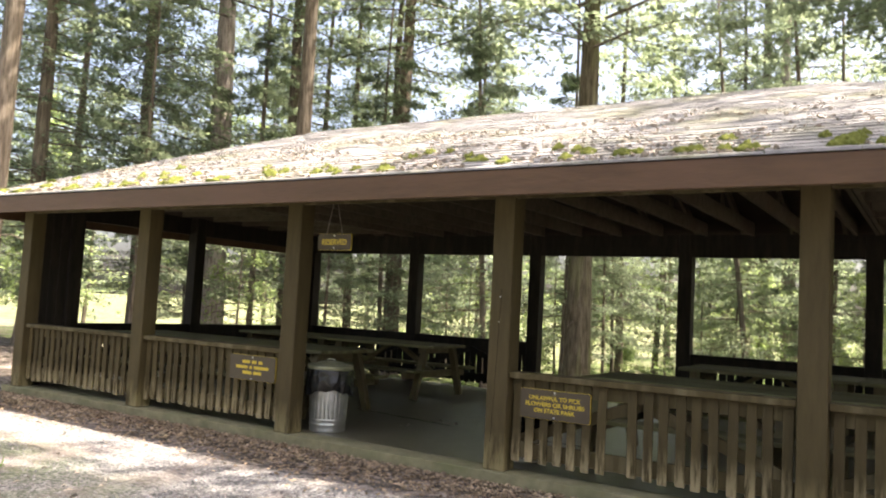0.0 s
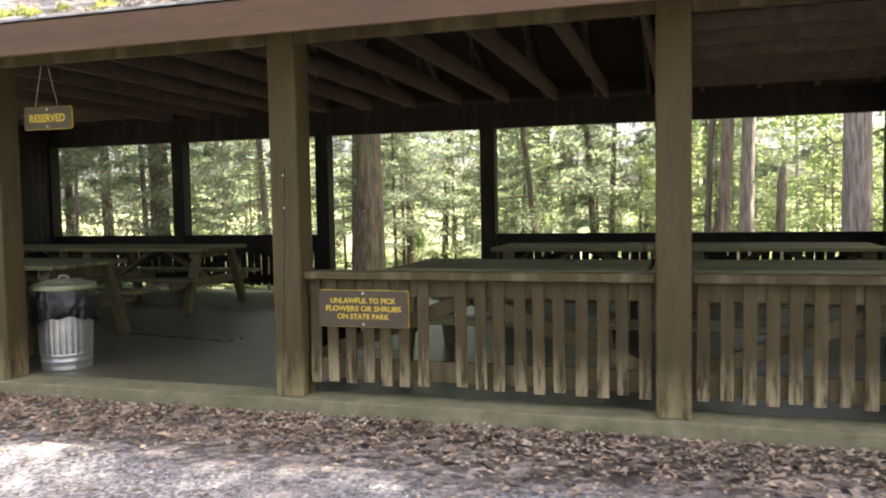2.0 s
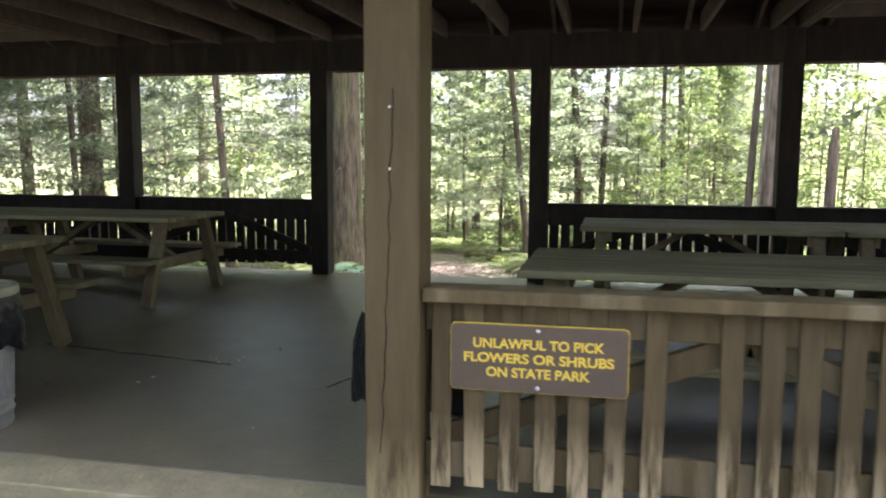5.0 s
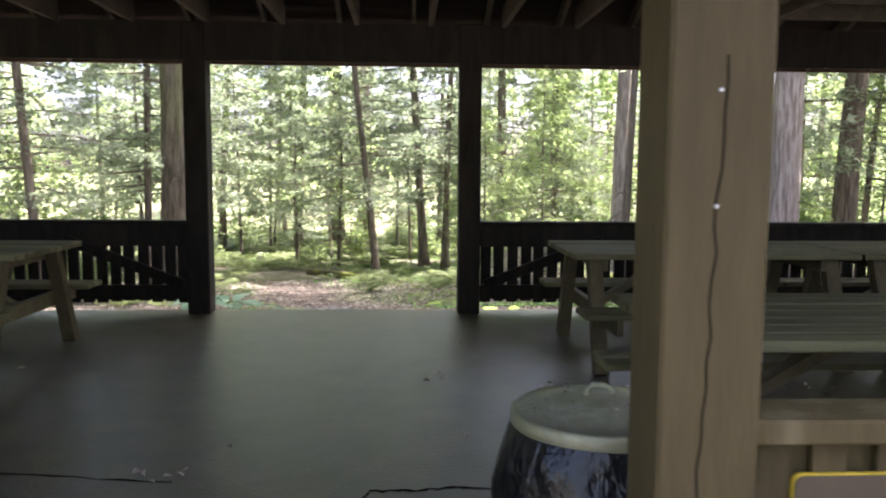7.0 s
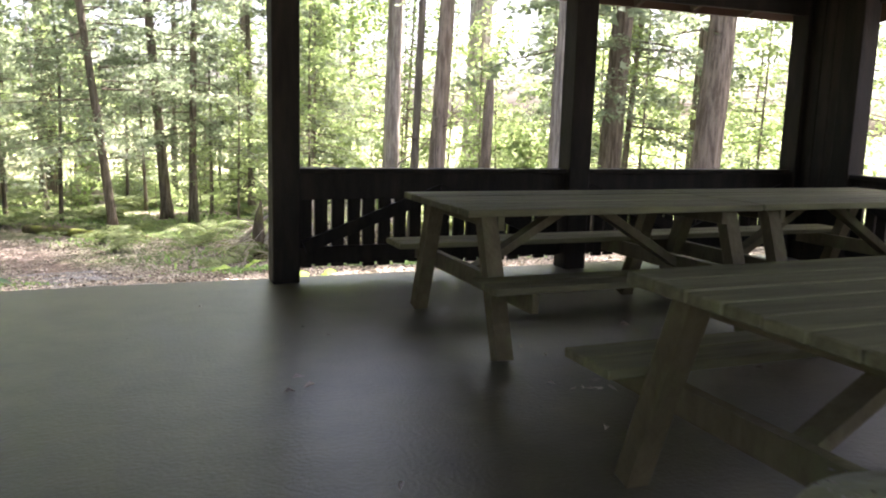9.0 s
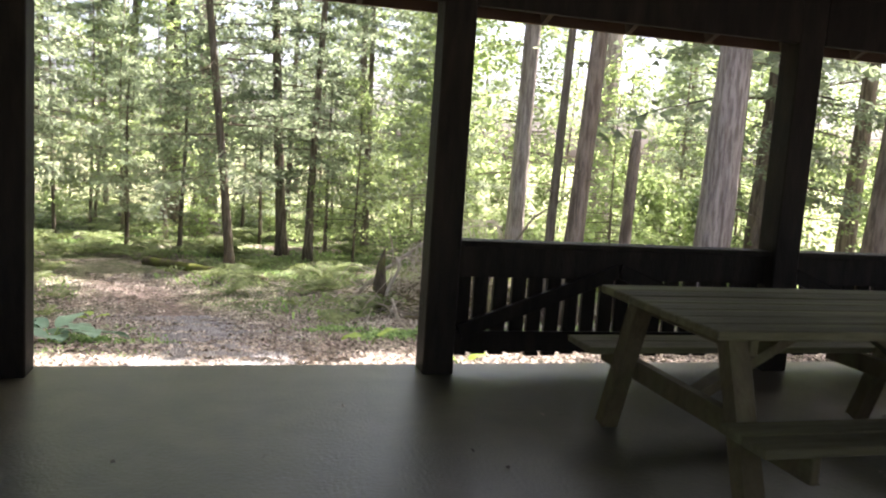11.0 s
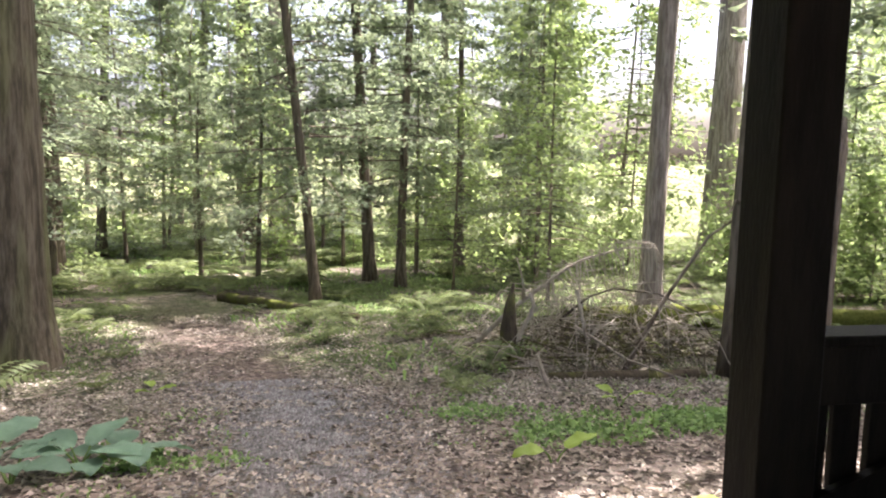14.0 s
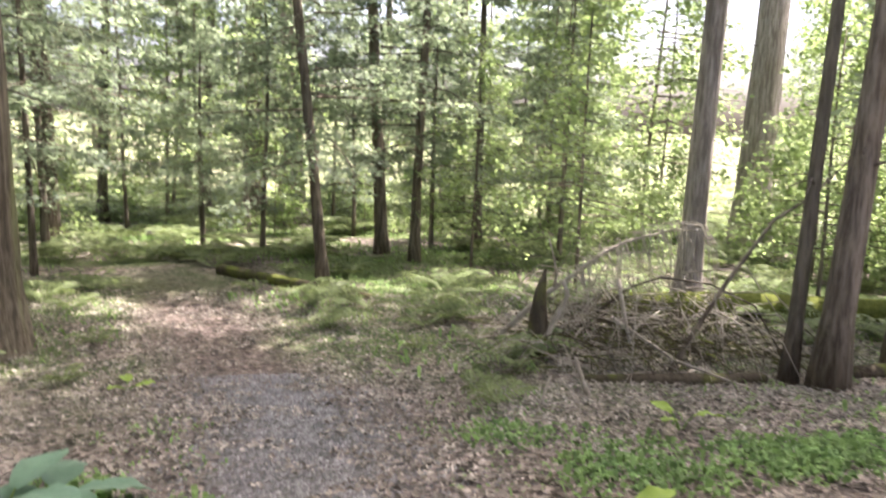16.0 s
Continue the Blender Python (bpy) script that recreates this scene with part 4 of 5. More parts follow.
# snag, broken off
r = random.Random(8)
v, f = tube([(0, 0, -0.1), (0.02, 0, 0.6), (0.05, 0, 1.6), (0.08, 0, 2.6), (0.1, 0.02, 2.95)], [0.125, 0.1, 0.09, 0.085, 0.05], 9, 0.3, r)
sn = put_mesh("snag", mesh_of("snag", v, f, True), BARK_RED)
sn.location = (5.82, 12.1, ground_z(5.82, 12.1))
tagged(sn, "dead broken-off trunk standing among the trees", "tree stump")
more_trees = (
    (-18.3, 5.9, 0.36, 18, ("tall", 1), BARK), (-20.7, 9.5, 0.34, 18, ("tall", 3), BARK), (-16.6, 9.4, 0.3, 18, ("tall", 0), BARK), (-18.3, 13.2, 0.34, 18, ("tall", 2), BARK), (-15.4, 16.6, 0.3, 18, ("tall", 3), BARK),
    (-15.8, 2.2, 0.3, 18, ("tall", 2), BARK), (-11.5, 5.6, 0.14, 10, ("low", 2), BARK),
    (-12.5, 24.0, 0.3, 18, ("tall", 2), BARK), (-15.0, 18.0, 0.35, 18, ("tall", 1), BARK), (-6.5, 30.0, 0.3, 18, ("tall", 3), BARK),
    (-13.2, 12.6, 0.5, 20, ("tall", 1), BARK),
    (-10.8, 15.0, 0.36, 18, ("tall", 2), BARK), (-3.9, 33.0, 0.35, 21, ("high", 0), BARK), (5.2, 34.0, 0.35, 21, ("high", 1), BARK),
    (2.3, 35.5, 0.26, 20, ("high", 1), BARK),
    (-5.4, 21.5, 0.16, 9, ("low", 0), BARK), (3.8, 23.9, 0.22, 10, ("low", 2), BARK),
    (13.0, 15.5, 0.4, 18, ("tall", 3), BARK_RED), (12.5, 8.5, 0.45, 20, ("high", 0), BARK_RED), (14.5, 5.0, 0.38, 20, ("high", 1), BARK),
    (12.2, 2.2, 0.3, 16, ("low", 1), BARK), (15.0, 11.0, 0.5, 18, ("tall", 2), BARK_GREY),
)
for i, (x, y, d, h, c, b) in enumerate(more_trees):
    tree(x, y, d, h, c, b, HT if d > 0.3 else YT, (0.02 * math.sin(i * 2.3), 0.0), stubs=2)

r = random.Random(21)
kept = [(q[0], q[1]) for q in near_trees] + [(q[0], q[1]) for q in more_trees]
placed = 0
tries = 0
while placed < 40 and tries < 4000:
    tries += 1
    a = radians(r.uniform(-100, 82))
    d = r.uniform(24, 60)
    x, y = d * math.sin(a), 4 + d * math.cos(a)
    if any(math.hypot(x - p, y - q) < 3.2 for p, q in kept) or (abs(x) < 3 and y < 30) or (a > radians(20) and r.random() < 0.3):
        continue
    kept.append((x, y))
    placed += 1
    k = r.choice((("tall", 0), ("tall", 1), ("tall", 2), ("tall", 3), ("low", 0), ("low", 2)))
    tree(x, y, r.uniform(0.15, 0.36), r.uniform(15, 20) if k[0] == "tall" else 11, k, r.choice((BARK, BARK, BARK_RED, BARK_GREY)), HT if k[0] == "tall" else YT, (r.uniform(-0.04, 0.04), 0))
# broad-leaved trees among and behind them
placed = tries = 0
while placed < 48 and tries < 4000:
    tries += 1
    a = radians(r.uniform(-98, 80))
    d = r.uniform(22, 50)
    x, y = d * math.sin(a), 5 + d * math.cos(a)
    if any(math.hypot(x - p, y - q) < 2.0 for p, q in kept) or (abs(x - path_x(y)) < 2.2 and y < 20):
        continue
    kept.append((x, y))
    placed += 1
    s = r.uniform(0.9, 1.4) if d < 28 else r.uniform(1.5, 2.3)
    tree(x, y, 0.05 + 0.05 * s, 6 * s, ("broad", placed % 2), r.choice((BARK, BARK_GREY)), "slim broad-leaved tree with light green leaves", (r.uniform(-0.05, 0.05), 0), scale=s, name="broadleaf_tree", flare=1.2)
# unseen trees added across the drive, to cut the skylight on the front
for i in range(18):
    tree(-34 + 4.1 * i + r.uniform(-1.3, 1.3), -21 - 9 * r.random(), r.uniform(0.3, 0.5), 18, ("far_tall", i % 2), BARK, HT)

# understorey
for i, (x, y, s) in enumerate(((-1.2, 21.5, 0.6), (-4.6, 18.4, 0.9), (-6.3, 20.0, 0.95), (-9.5, 10.2, 0.6), (5.0, 21.0, 0.7), (0.4, 30.0, 0.8), (-3.2, 27.0, 0.8), (-11.0, 19.0, 0.8),
                               (-12.0, 6.2, 0.55), (6.8, 28.0, 0.8), (3.0, 29.5, 0.7), (-8.8, 24.0, 0.8), (-15.5, 10.5, 0.8), (-16, 4.5, 0.7),
                               (2.6, 23.5, 0.55), (-2.6, 23.0, 0.5), (5.8, 24.5, 0.75), (-9.6, 14.5, 0.7), (0.9, 26.5, 0.6), (-4.6, 30.0, 0.9), (3.8, 32.0, 0.9), (12.5, 21.5, 0.8), (-13.5, 16.0, 0.9), (7.0, 32.0, 0.9))):
    tree(x, y, 0.12, 9 * s, ("low", i % 3), BARK, "young bushy hemlock in the understorey", scale=s, flare=1.2)
for i, (x, y, s) in enumerate(((3.9, 16.6, 0.8), (4.9, 20.6, 1.0), (10.2, 13.8, 0.8), (7.5, 15.8, 0.7), (12.0, 18.0, 1.1), (-10.5, 8.0, 0.7), (16.0, 14.0, 1.2), (2.8, 19.5, 0.7), (10.8, 6.5, 0.7), (-7.6, 14.8, 0.7), (8.5, 24.0, 1.2), (9.2, 18.5, 0.9), (12.8, 13.2, 0.9), (13.5, 22.0, 1.3))):
    tree(x, y, 0.07, 6 * s, ("broad", i % 2), BARK, "broad-leaved sapling with bright green leaves", scale=s, name="sapling", flare=1.1)


shr = random.Random(61)
for i in range(44):
    if i < 24:
        x, y = shr.uniform(5.5, 19), shr.uniform(15.5, 31)
    elif i < 36:
        x, y = shr.uniform(-15, -4.5), shr.uniform(16, 31)
    else:
        x, y = shr.uniform(-3, 6), shr.uniform(25, 33)
    tree(x, y, 0.03, 2.2, ("shrub", 0), BARK, "low leafy shrub with light green leaves", scale=shr.uniform(0.7, 1.5), name="shrub", flare=1.0, category="shrub")


def blades(name, spots, per, length, width, material, label, category, seed, lift=0.5, parent=None):
    """Many small upright or arching blades round the spots, in one mesh."""
    g = np.random.default_rng(seed)
    V, F = [], []
    for x, y, rad, sc in spots:
        for i in range(per):
            a = g.uniform(0, 6.28)
            d = rad * math.sqrt(g.random())
            px, py = x + d * math.cos(a), y + d * math.sin(a)
            pz = ground_z(px, py) - 0.01
            b = g.uniform(0, 6.28)
            L = length * sc * g.uniform(0.5, 1.3)
            w = width * sc * g.uniform(0.6, 1.3)
            ux, uy = math.cos(b), math.sin(b)
            up = lift * g.uniform(0.5, 1.3)
            o = len(V)
            V += [(px - uy * w * 0.5, py + ux * w * 0.5, pz), (px + uy * w * 0.5, py - ux * w * 0.5, pz),
                  (px + ux * L * 0.5 + uy * w, py + uy * L * 0.5 - ux * w, pz + L * up), (px + ux * L * 0.5 - uy * w, py + uy * L * 0.5 + ux * w, pz + L * up),
                  (px + ux * L, py + uy * L, pz + L * up * 0.8)]
            F += [(o, o + 1, o + 2, o + 3), (o + 3, o + 2, o + 4)]
    ob = put_mesh(name, mesh_of(name, V, F), material)
    return tagged(ob, label, category, kind="stuff")


def ferns(spots, seed):
    g = np.random.default_rng(seed)
    V, F = [], []
    for x, y, s in spots:
        z = ground_z(x, y)
        for k in range(int(g.integers(6, 10))):
            a = g.uniform(0, 6.28)
            L = s * g.uniform(0.35, 0.6)
            ux, uy = math.cos(a), math.sin(a)
            for j in range(12):
                f = (j + 1) / 12.5
                cx, cy = x + ux * L * f, y + uy * L * f
                cz = z + L * (1.05 * f - 0.75 * f * f) + 0.02
                w = L * 0.3 * math.sin(math.pi * (0.12 + 0.88 * (1 - f)) * 0.9)
                for sgn in (-1, 1):
                    o = len(V)
                    bx, by = -uy * sgn, ux * sgn
                    V += [(cx, cy, cz), (cx + ux * L * 0.035 + bx * w * 0.5, cy + uy * L * 0.035 + by * w * 0.5, cz + 0.01), (cx + bx * w + ux * L * 0.08, cy + by * w + uy * L * 0.08, cz - w * 0.25),
                          (cx - ux * L * 0.035 + bx * w * 0.5, cy - uy * L * 0.035 + by * w * 0.5, cz)]
                    F.append((o, o + 1, o + 2, o + 3))
    tagged(put_mesh("ferns", mesh_of("ferns", V, F), FERN), "green ferns spread over the forest floor", "ferns", kind="stuff")


r = random.Random(33)
spots = []
while len(spots) < 820:
    x, y = r.uniform(-14, 18), 11.5 + 32 * r.random() ** 1.3
    path = abs(x - path_x(y)) < 0.9 and y < 18
    if math.hypot(x + 3.2, y - 13.2) < 0.9 or path or (2 < x < 5 and y < 14.5) or (x < 1.8 and y < 14 and x > -2.5):
        continue
    if noise.noise(Vector((x * 0.3, y * 0.3, 4))) < -0.12:
        continue
    spots.append((x, y, r.uniform(0.7, 1.35) * (1 if y < 26 else 1.5)))
spots += [(1.35, 10.9, 0.6), (1.3, 11.4, 0.55), (1.5, 11.8, 0.55), (1.0, 13.2, 0.5), (1.7, 13.4, 0.6), (1.2, 14.2, 0.7), (0.6, 15.4, 0.7), (-2.3, 12.2, 0.5), (-2.4, 13.6, 0.6), (1.5, 15.2, 0.7), (-1.0, 16.9, 0.6), (-0.4, 16.6, 0.6)]
ferns(spots, 3)
blades("undergrowth", [q for q in [(r.uniform(-12, 15), r.uniform(9.5, 32), 1.0, r.uniform(0.7, 1.6)) for _ in range(200)] if abs(q[0] - path_x(q[1])) > 1.5 or q[1] > 18], 70, 0.13, 0.012, GRASS, "low green plants and seedlings among the leaves", "undergrowth", 5)
blades("herb_patch", [(1.45 + 2.2 * r.random(), 8.6 + 0.75 * r.random(), 0.3, 1.0) for _ in range(34)] + [(-1.4 + 0.7 * r.random(), 8.5 + 0.9 * r.random(), 0.22, 0.8) for _ in range(9)] +
       [(0.9 + 0.8 * r.random(), 9.6 + 0.8 * r.random(), 0.25, 0.8) for _ in range(6)], 70, 0.06, 0.02, HERB, "low bright green herbs beside the path", "herbs", 6, 0.9)
blades("undergrowth", [(-1.5 + 0.8 * r.random(), 7.6 + 3 * r.random(), 0.3, 0.6) for _ in range(9)] + [(0.7 + 1.0 * r.random(), 8.8 + 2.5 * r.random(), 0.3, 0.6) for _ in range(12)], 40, 0.09, 0.014, HERB, "small green seedlings among fallen leaves", "undergrowth", 25, 0.7)
blades("grass", [(-9 + 8.5 * r.random() ** 0.8, -2.6 - 3.6 * r.random(), 0.5, 1.0) for _ in range(46)], 150, 0.05, 0.006, GRASS, "sparse green grass in the gravel drive", "grass", 7, 1.2)


def scatter_leaves(name, region, count, size, material, label, category, seed, level=ground_z, keep=None):
    """Curled fallen leaves, two bent halves each, lying on the ground."""
    g = np.random.default_rng(seed)
    V, F = [], []
    n = 0
    while n < count:
        x, y = region(g)
        if keep and not keep(x, y):
            continue
        n += 1
        z = level(x, y) + 0.006 + 0.012 * g.random()
        a = g.uniform(0, 6.28)
        L, w = size * g.uniform(0.6, 1.4), size * g.uniform(0.3, 0.6)
        c, s = math.cos(a), math.sin(a)
        t1, t2, t3 = g.uniform(-0.1, 0.45, 3) * L
        def P(u, v, h):
            return (x + c * u - s * v, y + s * u + c * v, z + max(h, -0.004))
        o = len(V)
        V += [P(-L / 2, 0, 0), P(L * 0.1, -w / 2, t1), P(L / 2, 0, t3 * 0.5), P(L * 0.1, w / 2, t2), P(0, 0, 0.003)]
        F += [(o, o + 1, o + 4), (o + 1, o + 2, o + 4), (o + 2, o + 3, o + 4), (o + 3, o, o + 4)]
    return tagged(put_mesh(name, mesh_of(name, V, F), material), label, category, kind="stuff")


def off_path(x, y):
    return abs(x - path_x(y)) > 0.5 + 0.4 * noise.noise(Vector((x, y, 2))) or noise.noise(Vector((x * 3, y * 3, 5))) > 0.05


scatter_leaves("leaf_litter", lambda g: (g.uniform(-8, 8), -0.09 - abs(g.normal(0, 0.42))), 14000, 0.045, DRY_LEAVES, "dry brown fallen leaves along the edge of the slab", "leaf litter", 9)
scatter_leaves("leaf_litter", lambda g: (g.uniform(-6, 8), 6.35 + 10.5 * g.random() ** 1.2), 85000, 0.047, LITTER, "dry brown fallen leaves on the forest floor", "leaf litter", 10, keep=off_path)
scatter_leaves("leaf_litter", lambda g: (g.uniform(-9, 4), g.uniform(-6, -1.4)), 500, 0.06, LITTER, "scattered dry leaves on the gravel", "leaf litter", 12)
scatter_leaves("roof_litter", lambda g: (g.uniform(EX0 + 0.3, EX1 - 0.3), EY0 + 0.03 + 2.2 * g.random() ** 1.7), 3600, 0.055, ROOF_LITTER, "pale dry leaves and needles lying on the shingles", "leaf litter", 13,
               lambda x, y: roof_z(y) + 0.02, lambda x, y: noise.noise(Vector((x * 1.1, y * 2, 3))) > -0.12 and (x - EX0) > (y - EY0) and (EX1 - x) > (y - EY0))
scatter_leaves("floor_litter", lambda g: (g.uniform(-5, 6), g.uniform(0.3, 5.9)), 60, 0.05, LITTER, "a few dry leaves on the concrete floor", "leaf litter", 14, lambda x, y: 0.0)


def on_lid(g):
    a, d = g.uniform(0, 6.28), 0.23 * math.sqrt(g.random())
    return 1.29 + d * math.cos(a), 0.66 + d * math.sin(a)


scatter_leaves("lid_litter", on_lid, 110, 0.013, LITTER, "dry needles and leaf bits lying on the bin lid", "leaf litter", 18,
               lambda x, y: 0.757 - 0.16 * max(0.0, math.hypot(x - 1.29, y - 0.66) - 0.05), lambda x, y: noise.noise(Vector((x * 14, y * 14, 1))) > -0.1)
spots = ((1.03, 2.55), (-0.36, 1.93), (3.2, 4.1), (3.3, 3.4), (2.3, 3.2), (0.9, 3.6))
scatter_leaves("floor_litter", lambda g: tuple(np.array(spots[int(g.integers(0, 6))]) + g.normal(0, 0.09, 2)), 34, 0.055, ROOF_LITTER, "pale crumpled leaves on the concrete floor", "leaf litter", 16, lambda x, y: 0.0)


def gravel():
    g = np.random.default_rng(15)
    V, F = [], []
    n = 0
    while n < 15000:
        if n < 3700:
            x, y = g.uniform(-5, 5.5), -1.2 - 3.6 * g.random() ** 1.2
        else:
            y = 6.45 + 6 * g.random()
            x = path_x(y) + g.normal(0, 0.42)
        n += 1
        z = ground_z(x, y)
        s = g.uniform(0.007, 0.02)
        o = len(V)
        q = g.uniform(0.6, 1.3, 6)
        V += [(x - s * q[0], y, z), (x, y - s * q[1], z), (x + s * q[2], y, z), (x, y + s * q[3], z), (x + s * 0.3, y + s * 0.1, z + s * q[4])]
        F += [(o, o + 1, o + 4), (o + 1, o + 2, o + 4), (o + 2, o + 3, o + 4), (o + 3, o, o + 4)]
    tagged(put_mesh("gravel", mesh_of("gravel", V, F), STONE), "loose grey gravel stones on the drive and path", "gravel", kind="stuff")


gravel()


def moss(x, s, up=0.12):
    """A lumpy cushion on the shingles above the eave."""
    rr = random.Random(int(x * 50))
    bm = bmesh.new()
    bmesh.ops.create_icosphere(bm, subdivisions=3, radius=1)
    y = EY0 + up
    for v in bm.verts:
        k = 1 + 0.75 * noise.noise(v.co * 2.2 + Vector((x, 0, 0))) + 0.15 * noise.noise(v.co * 6)
        v.co = Vector((v.co.x * s * 0.6 * k, v.co.y * 0.09 * (0.6 + s) * k, max(v.co.z, -0.2) * 0.055 * k + v.co.y * 0.09 * (0.6 + s) * k * SL))
    o = part("moss_cushion", bm, MOSS, None, smooth=True)
    o.location = (x, y, roof_z(y) + 0.012)
    tagged(o, "yellow-green moss cushion growing on the roof edge", "moss", "moss on the roof")


for x, s, u in ((3.55, 0.2, 0.1), (3.05, 0.14, 0.16), (2.6, 0.16, 0.2), (4.2, 0.18, 0.25), (4.7, 0.22, 0.2), (5.3, 0.2, 0.3), (1.2, 0.2, 0.3), (1.55, 0.12, 0.14), (0.3, 0.16, 0.12), (-0.6, 0.12, 0.2),
                (-1.9, 0.32, 0.1), (-2.7, 0.35, 0.1), (-3.5, 0.3, 0.12), (-4.6, 0.3, 0.1), (-5.8, 0.4, 0.12), (2.1, 0.1, 0.45), (3.3, 0.13, 0.55), (5.0, 0.16, 0.6)):
    moss(x, s, u)
mr = random.Random(77)
for i in range(56):
    cx = mr.choice((-5.5, -3.4, -1.2, 0.6, 2.4, 3.6, 4.6, 5.6))
    moss(cx + mr.gauss(0, 0.45), mr.uniform(0.05, 0.13), 0.07 + abs(mr.gauss(0, 0.4)))


# ---- brush pile, logs and plants behind the shelter ----
def stick(name, pts, r0, r1, material, label, category="branch", sides=7):
    n = len(pts)
    v, f = tube(pts, [r0 + (r1 - r0) * i / (n - 1) for i in range(n)], sides, 0.25, random.Random(int(pts[0][0] * 100)))
    return tagged(put_mesh(name, mesh_of(name, v, f, True), material), label, category)


def gp(x, y, h=0.0):
    return (x, y, ground_z(x, y) + h)


v, f = tube([(0, 0, -0.1), (0.0, 0, 0.15), (-0.01, 0, 0.42), (0.0, 0.02, 0.7), (0.03, 0.02, 0.95)], [0.17, 0.13, 0.09, 0.055, 0.012], 12, 0.5, random.Random(4))
st = put_mesh("rotten_stump", mesh_of("rotten_stump", v, f, True), ROT)
st.location = gp(2.23, 12.8)
tagged(st, "pointed rotten mossy stump beside the brush pile", "tree stump")
stick("fallen_log", [gp(2.4, 11.78, 0.0), gp(3.1, 11.68, 0.02), gp(3.8, 11.73, 0.03), gp(4.2, 11.78, 0.02)], 0.06, 0.08, ROT, "mossy rotten log lying among leaves", "log", 10)
stick("fallen_log", [gp(4.85, 11.78, 0.05), gp(5.6, 11.93, 0.06), gp(6.6, 12.03, 0.06), gp(7.9, 12.03, 0.05)], 0.08, 0.07, ROT, "rotten log lying behind the leaning trunks", "log", 10)
stick("fallen_log", [gp(-1.7, 18.6, 0.06), gp(-0.8, 17.7, 0.08), gp(0.2, 16.8, 0.05), gp(0.7, 16.3, 0.02)], 0.11, 0.07, ROT, "dark rotten log lying across the path", "log", 10)
stick("fallen_log", [gp(3.9, 15.3, 0.12), gp(5.4, 14.9, 0.17), gp(7.5, 14.7, 0.16), gp(9.5, 14.6, 0.1)], 0.19, 0.15, MOSS, "moss-covered log lying among the trees", "log", 10)
stick("fallen_branch", [(1.89, 13.13, -0.85), (2.29, 13.13, -0.46), (2.64, 13.08, -0.18), (3.02, 13.13, 0.08), (3.28, 13.18, 0.19), (3.83, 13.23, 0.32), (4.3, 13.33, 0.3)], 0.03, 0.012, DEADWOOD, "bare grey fallen branch arching over the brush")
stick("fallen_branch", [(2.22, 12.68, -0.98), (2.28, 12.71, -0.8), (2.36, 12.73, -0.59), (2.45, 12.73, -0.42), (2.49, 12.73, -0.3), (2.43, 12.73, -0.16)], 0.034, 0.022, DEADWOOD, "crooked pale stick leaning on the brush")
stick("fallen_branch", [(2.45, 13.08, -0.3), (2.42, 12.93, -0.14), (2.39, 12.93, 0.02), (2.32, 12.93, 0.24)], 0.016, 0.008, DEADWOOD, "thin pale stick pointing up")
stick("fallen_branch", [gp(2.18, 11.08, 0.0), (2.14, 11.13, -0.7), (2.08, 11.18, -0.5)], 0.03, 0.016, DEADWOOD, "short pale stick standing in the leaves")
stick("fallen_branch", [gp(1.65, 10.73, 0.02), (1.7, 10.78, -0.68), (1.76, 10.83, -0.55)], 0.014, 0.008, DEADWOOD, "thin stick leaning in the leaves")
stick("fallen_branch", [(3.4, 12.13, -0.98), (3.58, 12.13, -0.63), (3.91, 12.13, -0.06), (4.35, 12.13, 0.58), (4.71, 12.13, 0.81), (5.1, 12.13, 1.2)], 0.03, 0.01, BARK, "dark leaning branch beside the trunks")
stick("fallen_branch", [(2.75, 12.53, -0.45), (3.05, 12.43, -0.16), (3.36, 12.43, -0.06), (3.91, 12.43, -0.13), (4.43, 12.43, -0.36), (4.86, 12.43, -0.99)], 0.016, 0.007, BARK, "thin dark arching branch")
stick("fallen_branch", [(2.9, 12.43, -0.5), (3.35, 11.93, -0.78), (3.85, 11.33, -0.88)], 0.022, 0.01, DEADWOOD, "grey branch sloping down to the leaves")
stick("fallen_branch", [(2.95, 12.53, -0.1), (2.98, 12.33, -0.5), (3.05, 12.13, -0.95)], 0.024, 0.014, DEADWOOD, "pale stick hanging from the brush")

rr = random.Random(17)
for count, wood, top, lab in ((260, DEADWOOD, 1.0, "tangled pile of bare grey twigs and branches"), (420, ROT, 0.5, "dark heap of rotting twigs under the brush")):
    chunks = []
    for i in range(count):
        x, y = rr.uniform(2.1, 4.8), rr.uniform(12.0, 14.2)
        z = ground_z(x, y)
        a = rr.uniform(0, 6.28)
        L = rr.uniform(0.3, 1.3)
        h0 = rr.uniform(0.0, top) * math.exp(-((x - 3.5) / 1.3) ** 2)
        bend = rr.uniform(-0.1, 0.35)
        p = [(x, y, z + h0), (x + math.cos(a) * L * 0.5, y + math.sin(a) * L * 0.5, z + h0 + bend * L * 0.5), (x + math.cos(a) * L, y + math.sin(a) * L, max(z, z + h0 * 0.6 - 0.25 * L))]
        chunks.append(tube(p, [rr.uniform(0.004, 0.012), 0.006, 0.002], 4))
    v, f = joined(chunks)
    tagged(put_mesh("brush_pile", mesh_of("brush_pile", v, f), wood), lab, "brush pile", kind="stuff")
chunks = []
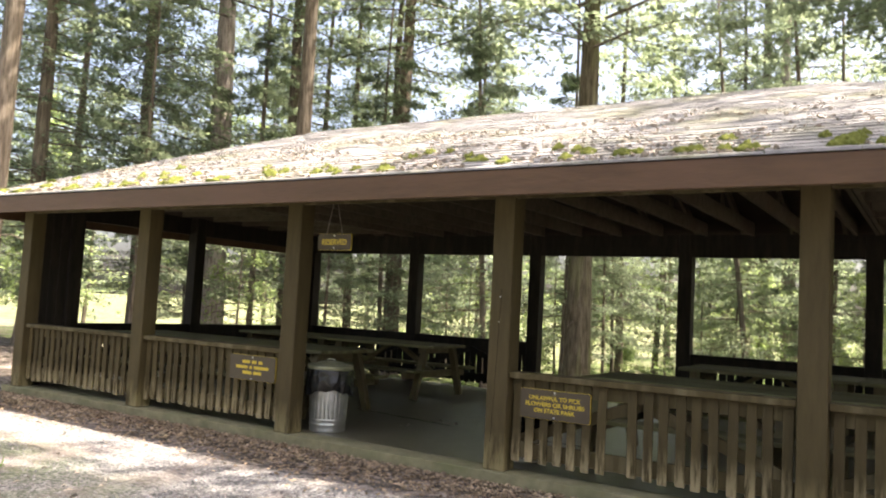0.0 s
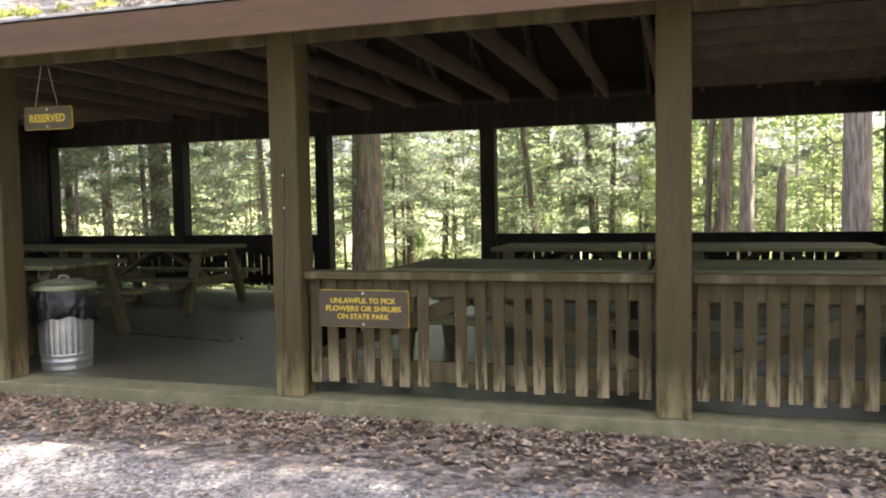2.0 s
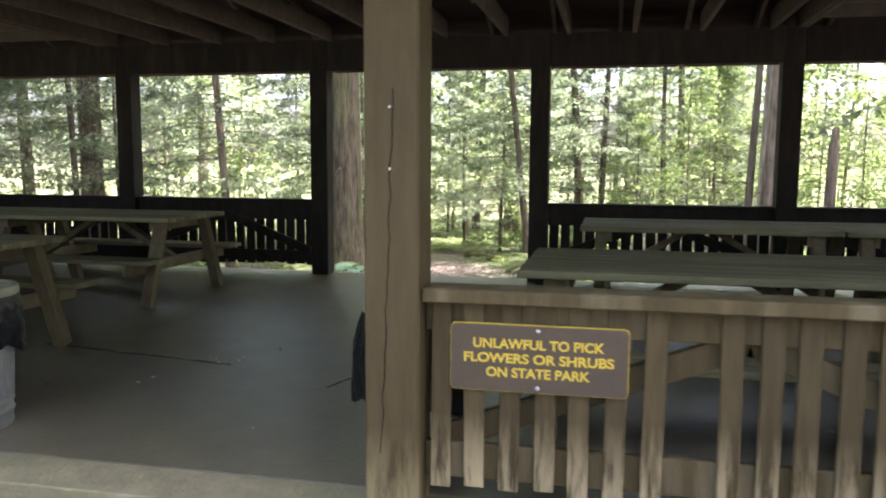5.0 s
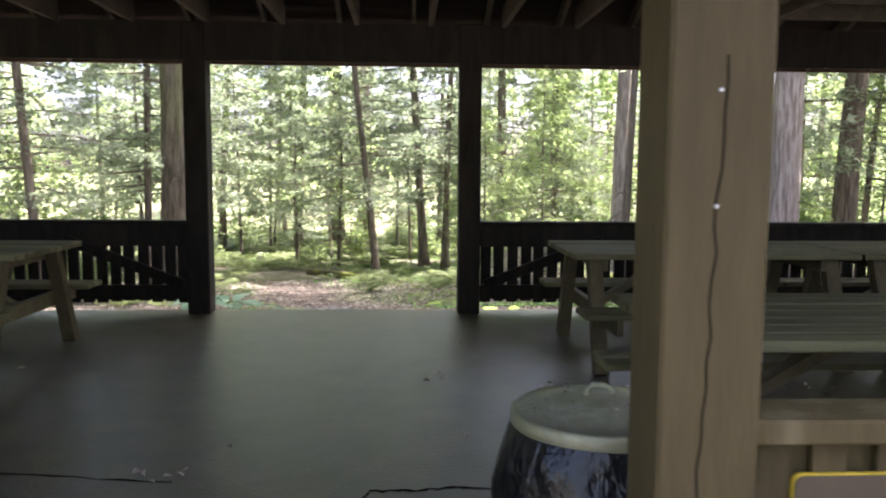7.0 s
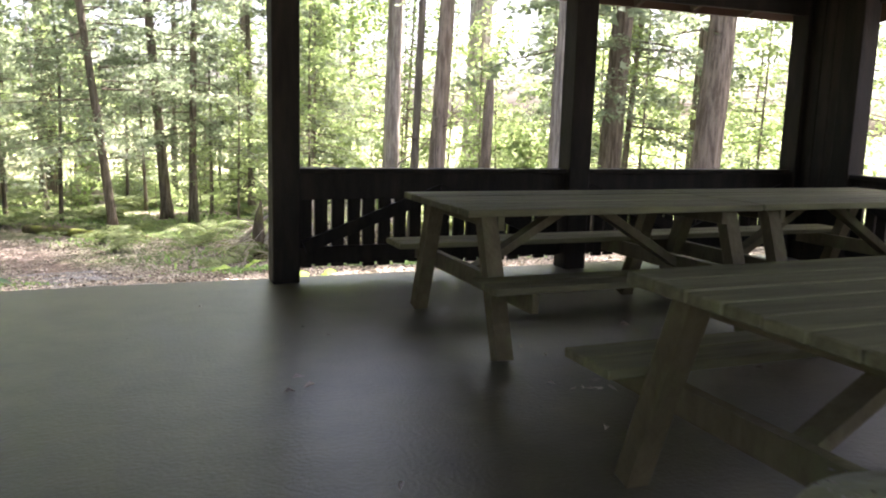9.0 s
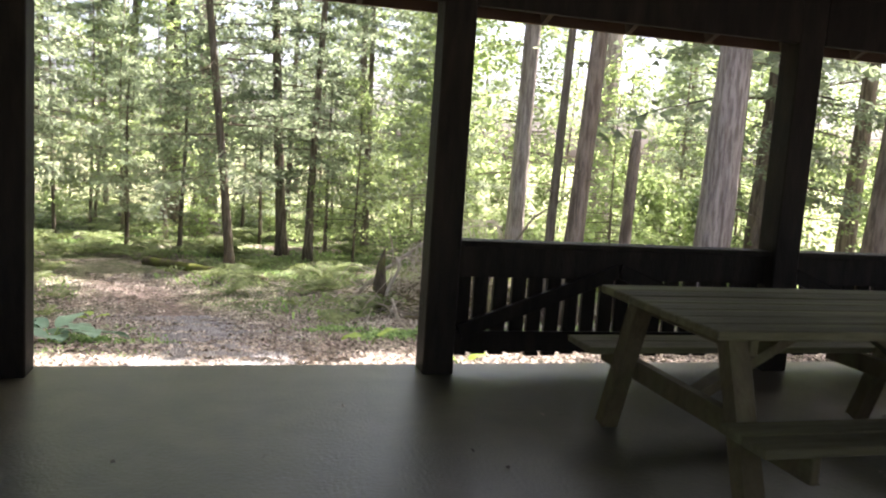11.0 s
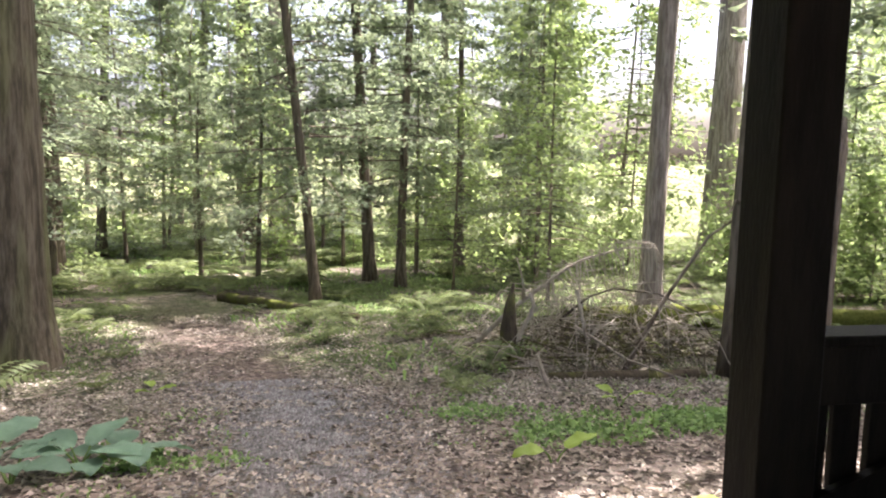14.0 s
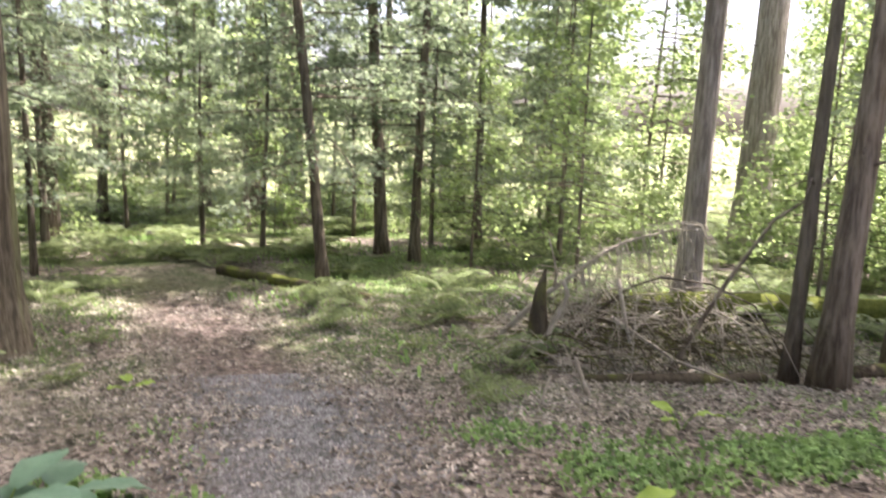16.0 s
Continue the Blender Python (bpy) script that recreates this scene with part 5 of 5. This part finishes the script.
for i in range(70):
    u = rr.random()
    x, y, z = 2.4 + 1.7 * u, 13.15 + rr.uniform(-0.25, 0.25), -0.35 + 0.75 * math.sin(1.9 * u)
    dx, drop = rr.uniform(-0.15, 0.35), rr.uniform(0.35, 0.95)
    chunks.append(tube([(x, y, z), (x + 0.4 * dx, y - 0.1, z + 0.03), (x + 0.8 * dx, y - 0.2, z - 0.35 * drop), (x + dx, y - 0.25, z - drop)], [0.007, 0.006, 0.004, 0.002], 4))
v, f = joined(chunks)
tagged(put_mesh("hanging_twigs", mesh_of("hanging_twigs", v, f), DEADWOOD), "bare thin twigs drooping from the fallen branch", "twigs", kind="stuff")
chunks = []
for i in range(330):
    x, y = rr.uniform(-6, 8), 6.8 + 12 * rr.random()
    z = ground_z(x, y) + 0.012
    a = rr.uniform(0, 6.28)
    L = rr.uniform(0.1, 0.5)
    chunks.append(tube([(x, y, z), (x + math.cos(a) * L, y + math.sin(a) * L, z + 0.03 * rr.random())], [0.006, 0.003], 4))
v, f = joined(chunks)
tagged(put_mesh("twigs", mesh_of("twigs", v, f), DEADWOOD), "fallen twigs strewn over the leaves", "twigs", kind="stuff")


def leaf_mesh(L, w, seed, curl=0.25):
    rr = random.Random(seed)
    vs, fs = [], []
    for i in range(9):
        s = i / 8
        half = w * math.sin(math.pi * min(1, 0.06 + s * 0.94)) ** 0.7 * (0.5 if i < 8 else 0.02)
        z = curl * L * (s * 1.1 - 1.3 * s * s)
        for k in (-1, -0.5, 0, 0.5, 1):
            vs.append((s * L, half * k * (1 + 0.08 * rr.uniform(-1, 1)), z + 0.12 * half * abs(k) + 0.012 * rr.uniform(-1, 1)))
    for i in range(8):
        for k in range(4):
            a = i * 5 + k
            fs.append((a, a + 1, a + 6, a + 5))
    return mesh_of("leaf", vs, fs, True)


def leafy_plant(x, y, leaves, L, w, height, material, label, seed):
    t = thing("leafy_plant", gp(x, y), label, "plant", "plants behind the shelter")
    rr = random.Random(seed)
    for i in range(leaves):
        a = 360 * i / leaves + rr.uniform(-25, 25)
        k = rr.uniform(0.75, 1.2)
        me = leaf_mesh(L * k, w * k, seed * 10 + i)
        h = height * rr.uniform(0.6, 1.2)
        c, s = math.cos(radians(a)), math.sin(radians(a))
        o = put_mesh("leaf", me, material, t)
        o.matrix_basis = pose(c * 0.08, s * 0.08, h, rr.uniform(-12, 12), rr.uniform(-18, 12), a)
        v, f = tube([(0, 0, -0.02), (c * 0.04, s * 0.04, h * 0.6), (c * 0.085, s * 0.085, h + 0.004)], [0.008, 0.006, 0.004], 5)
        put_mesh("stalk", mesh_of("stalk", v, f), GRASS, t)


BL = "low plant with large blue-green leaves beside the path"
for x, y, n, L, w, h, sd in ((-1.5, 8.6, 6, 0.3, 0.22, 0.13, 1), (-1.3, 8.75, 4, 0.32, 0.22, 0.12, 2), (-1.8, 8.35, 5, 0.28, 0.2, 0.13, 3), (-2.05, 8.8, 5, 0.27, 0.2, 0.12, 4)):
    leafy_plant(x, y, n, L, w, h, BIGLEAF, BL, sd)
leafy_plant(1.26, 8.1, 2, 0.2, 0.15, 0.1, YELLOWLEAF, "small plant with bright yellow-green leaves", 6)
leafy_plant(2.35, 9.75, 3, 0.26, 0.12, 0.12, YELLOWLEAF, "small plant with long bright yellow-green leaves", 7)
leafy_plant(-1.7, 11.9, 3, 0.15, 0.1, 0.06, YELLOWLEAF, "small plant with yellow-green leaves", 8)
leafy_plant(1.75, 6.9, 3, 0.16, 0.13, 0.07, YELLOWLEAF, "small yellow-green plant at the edge of the slab", 9)
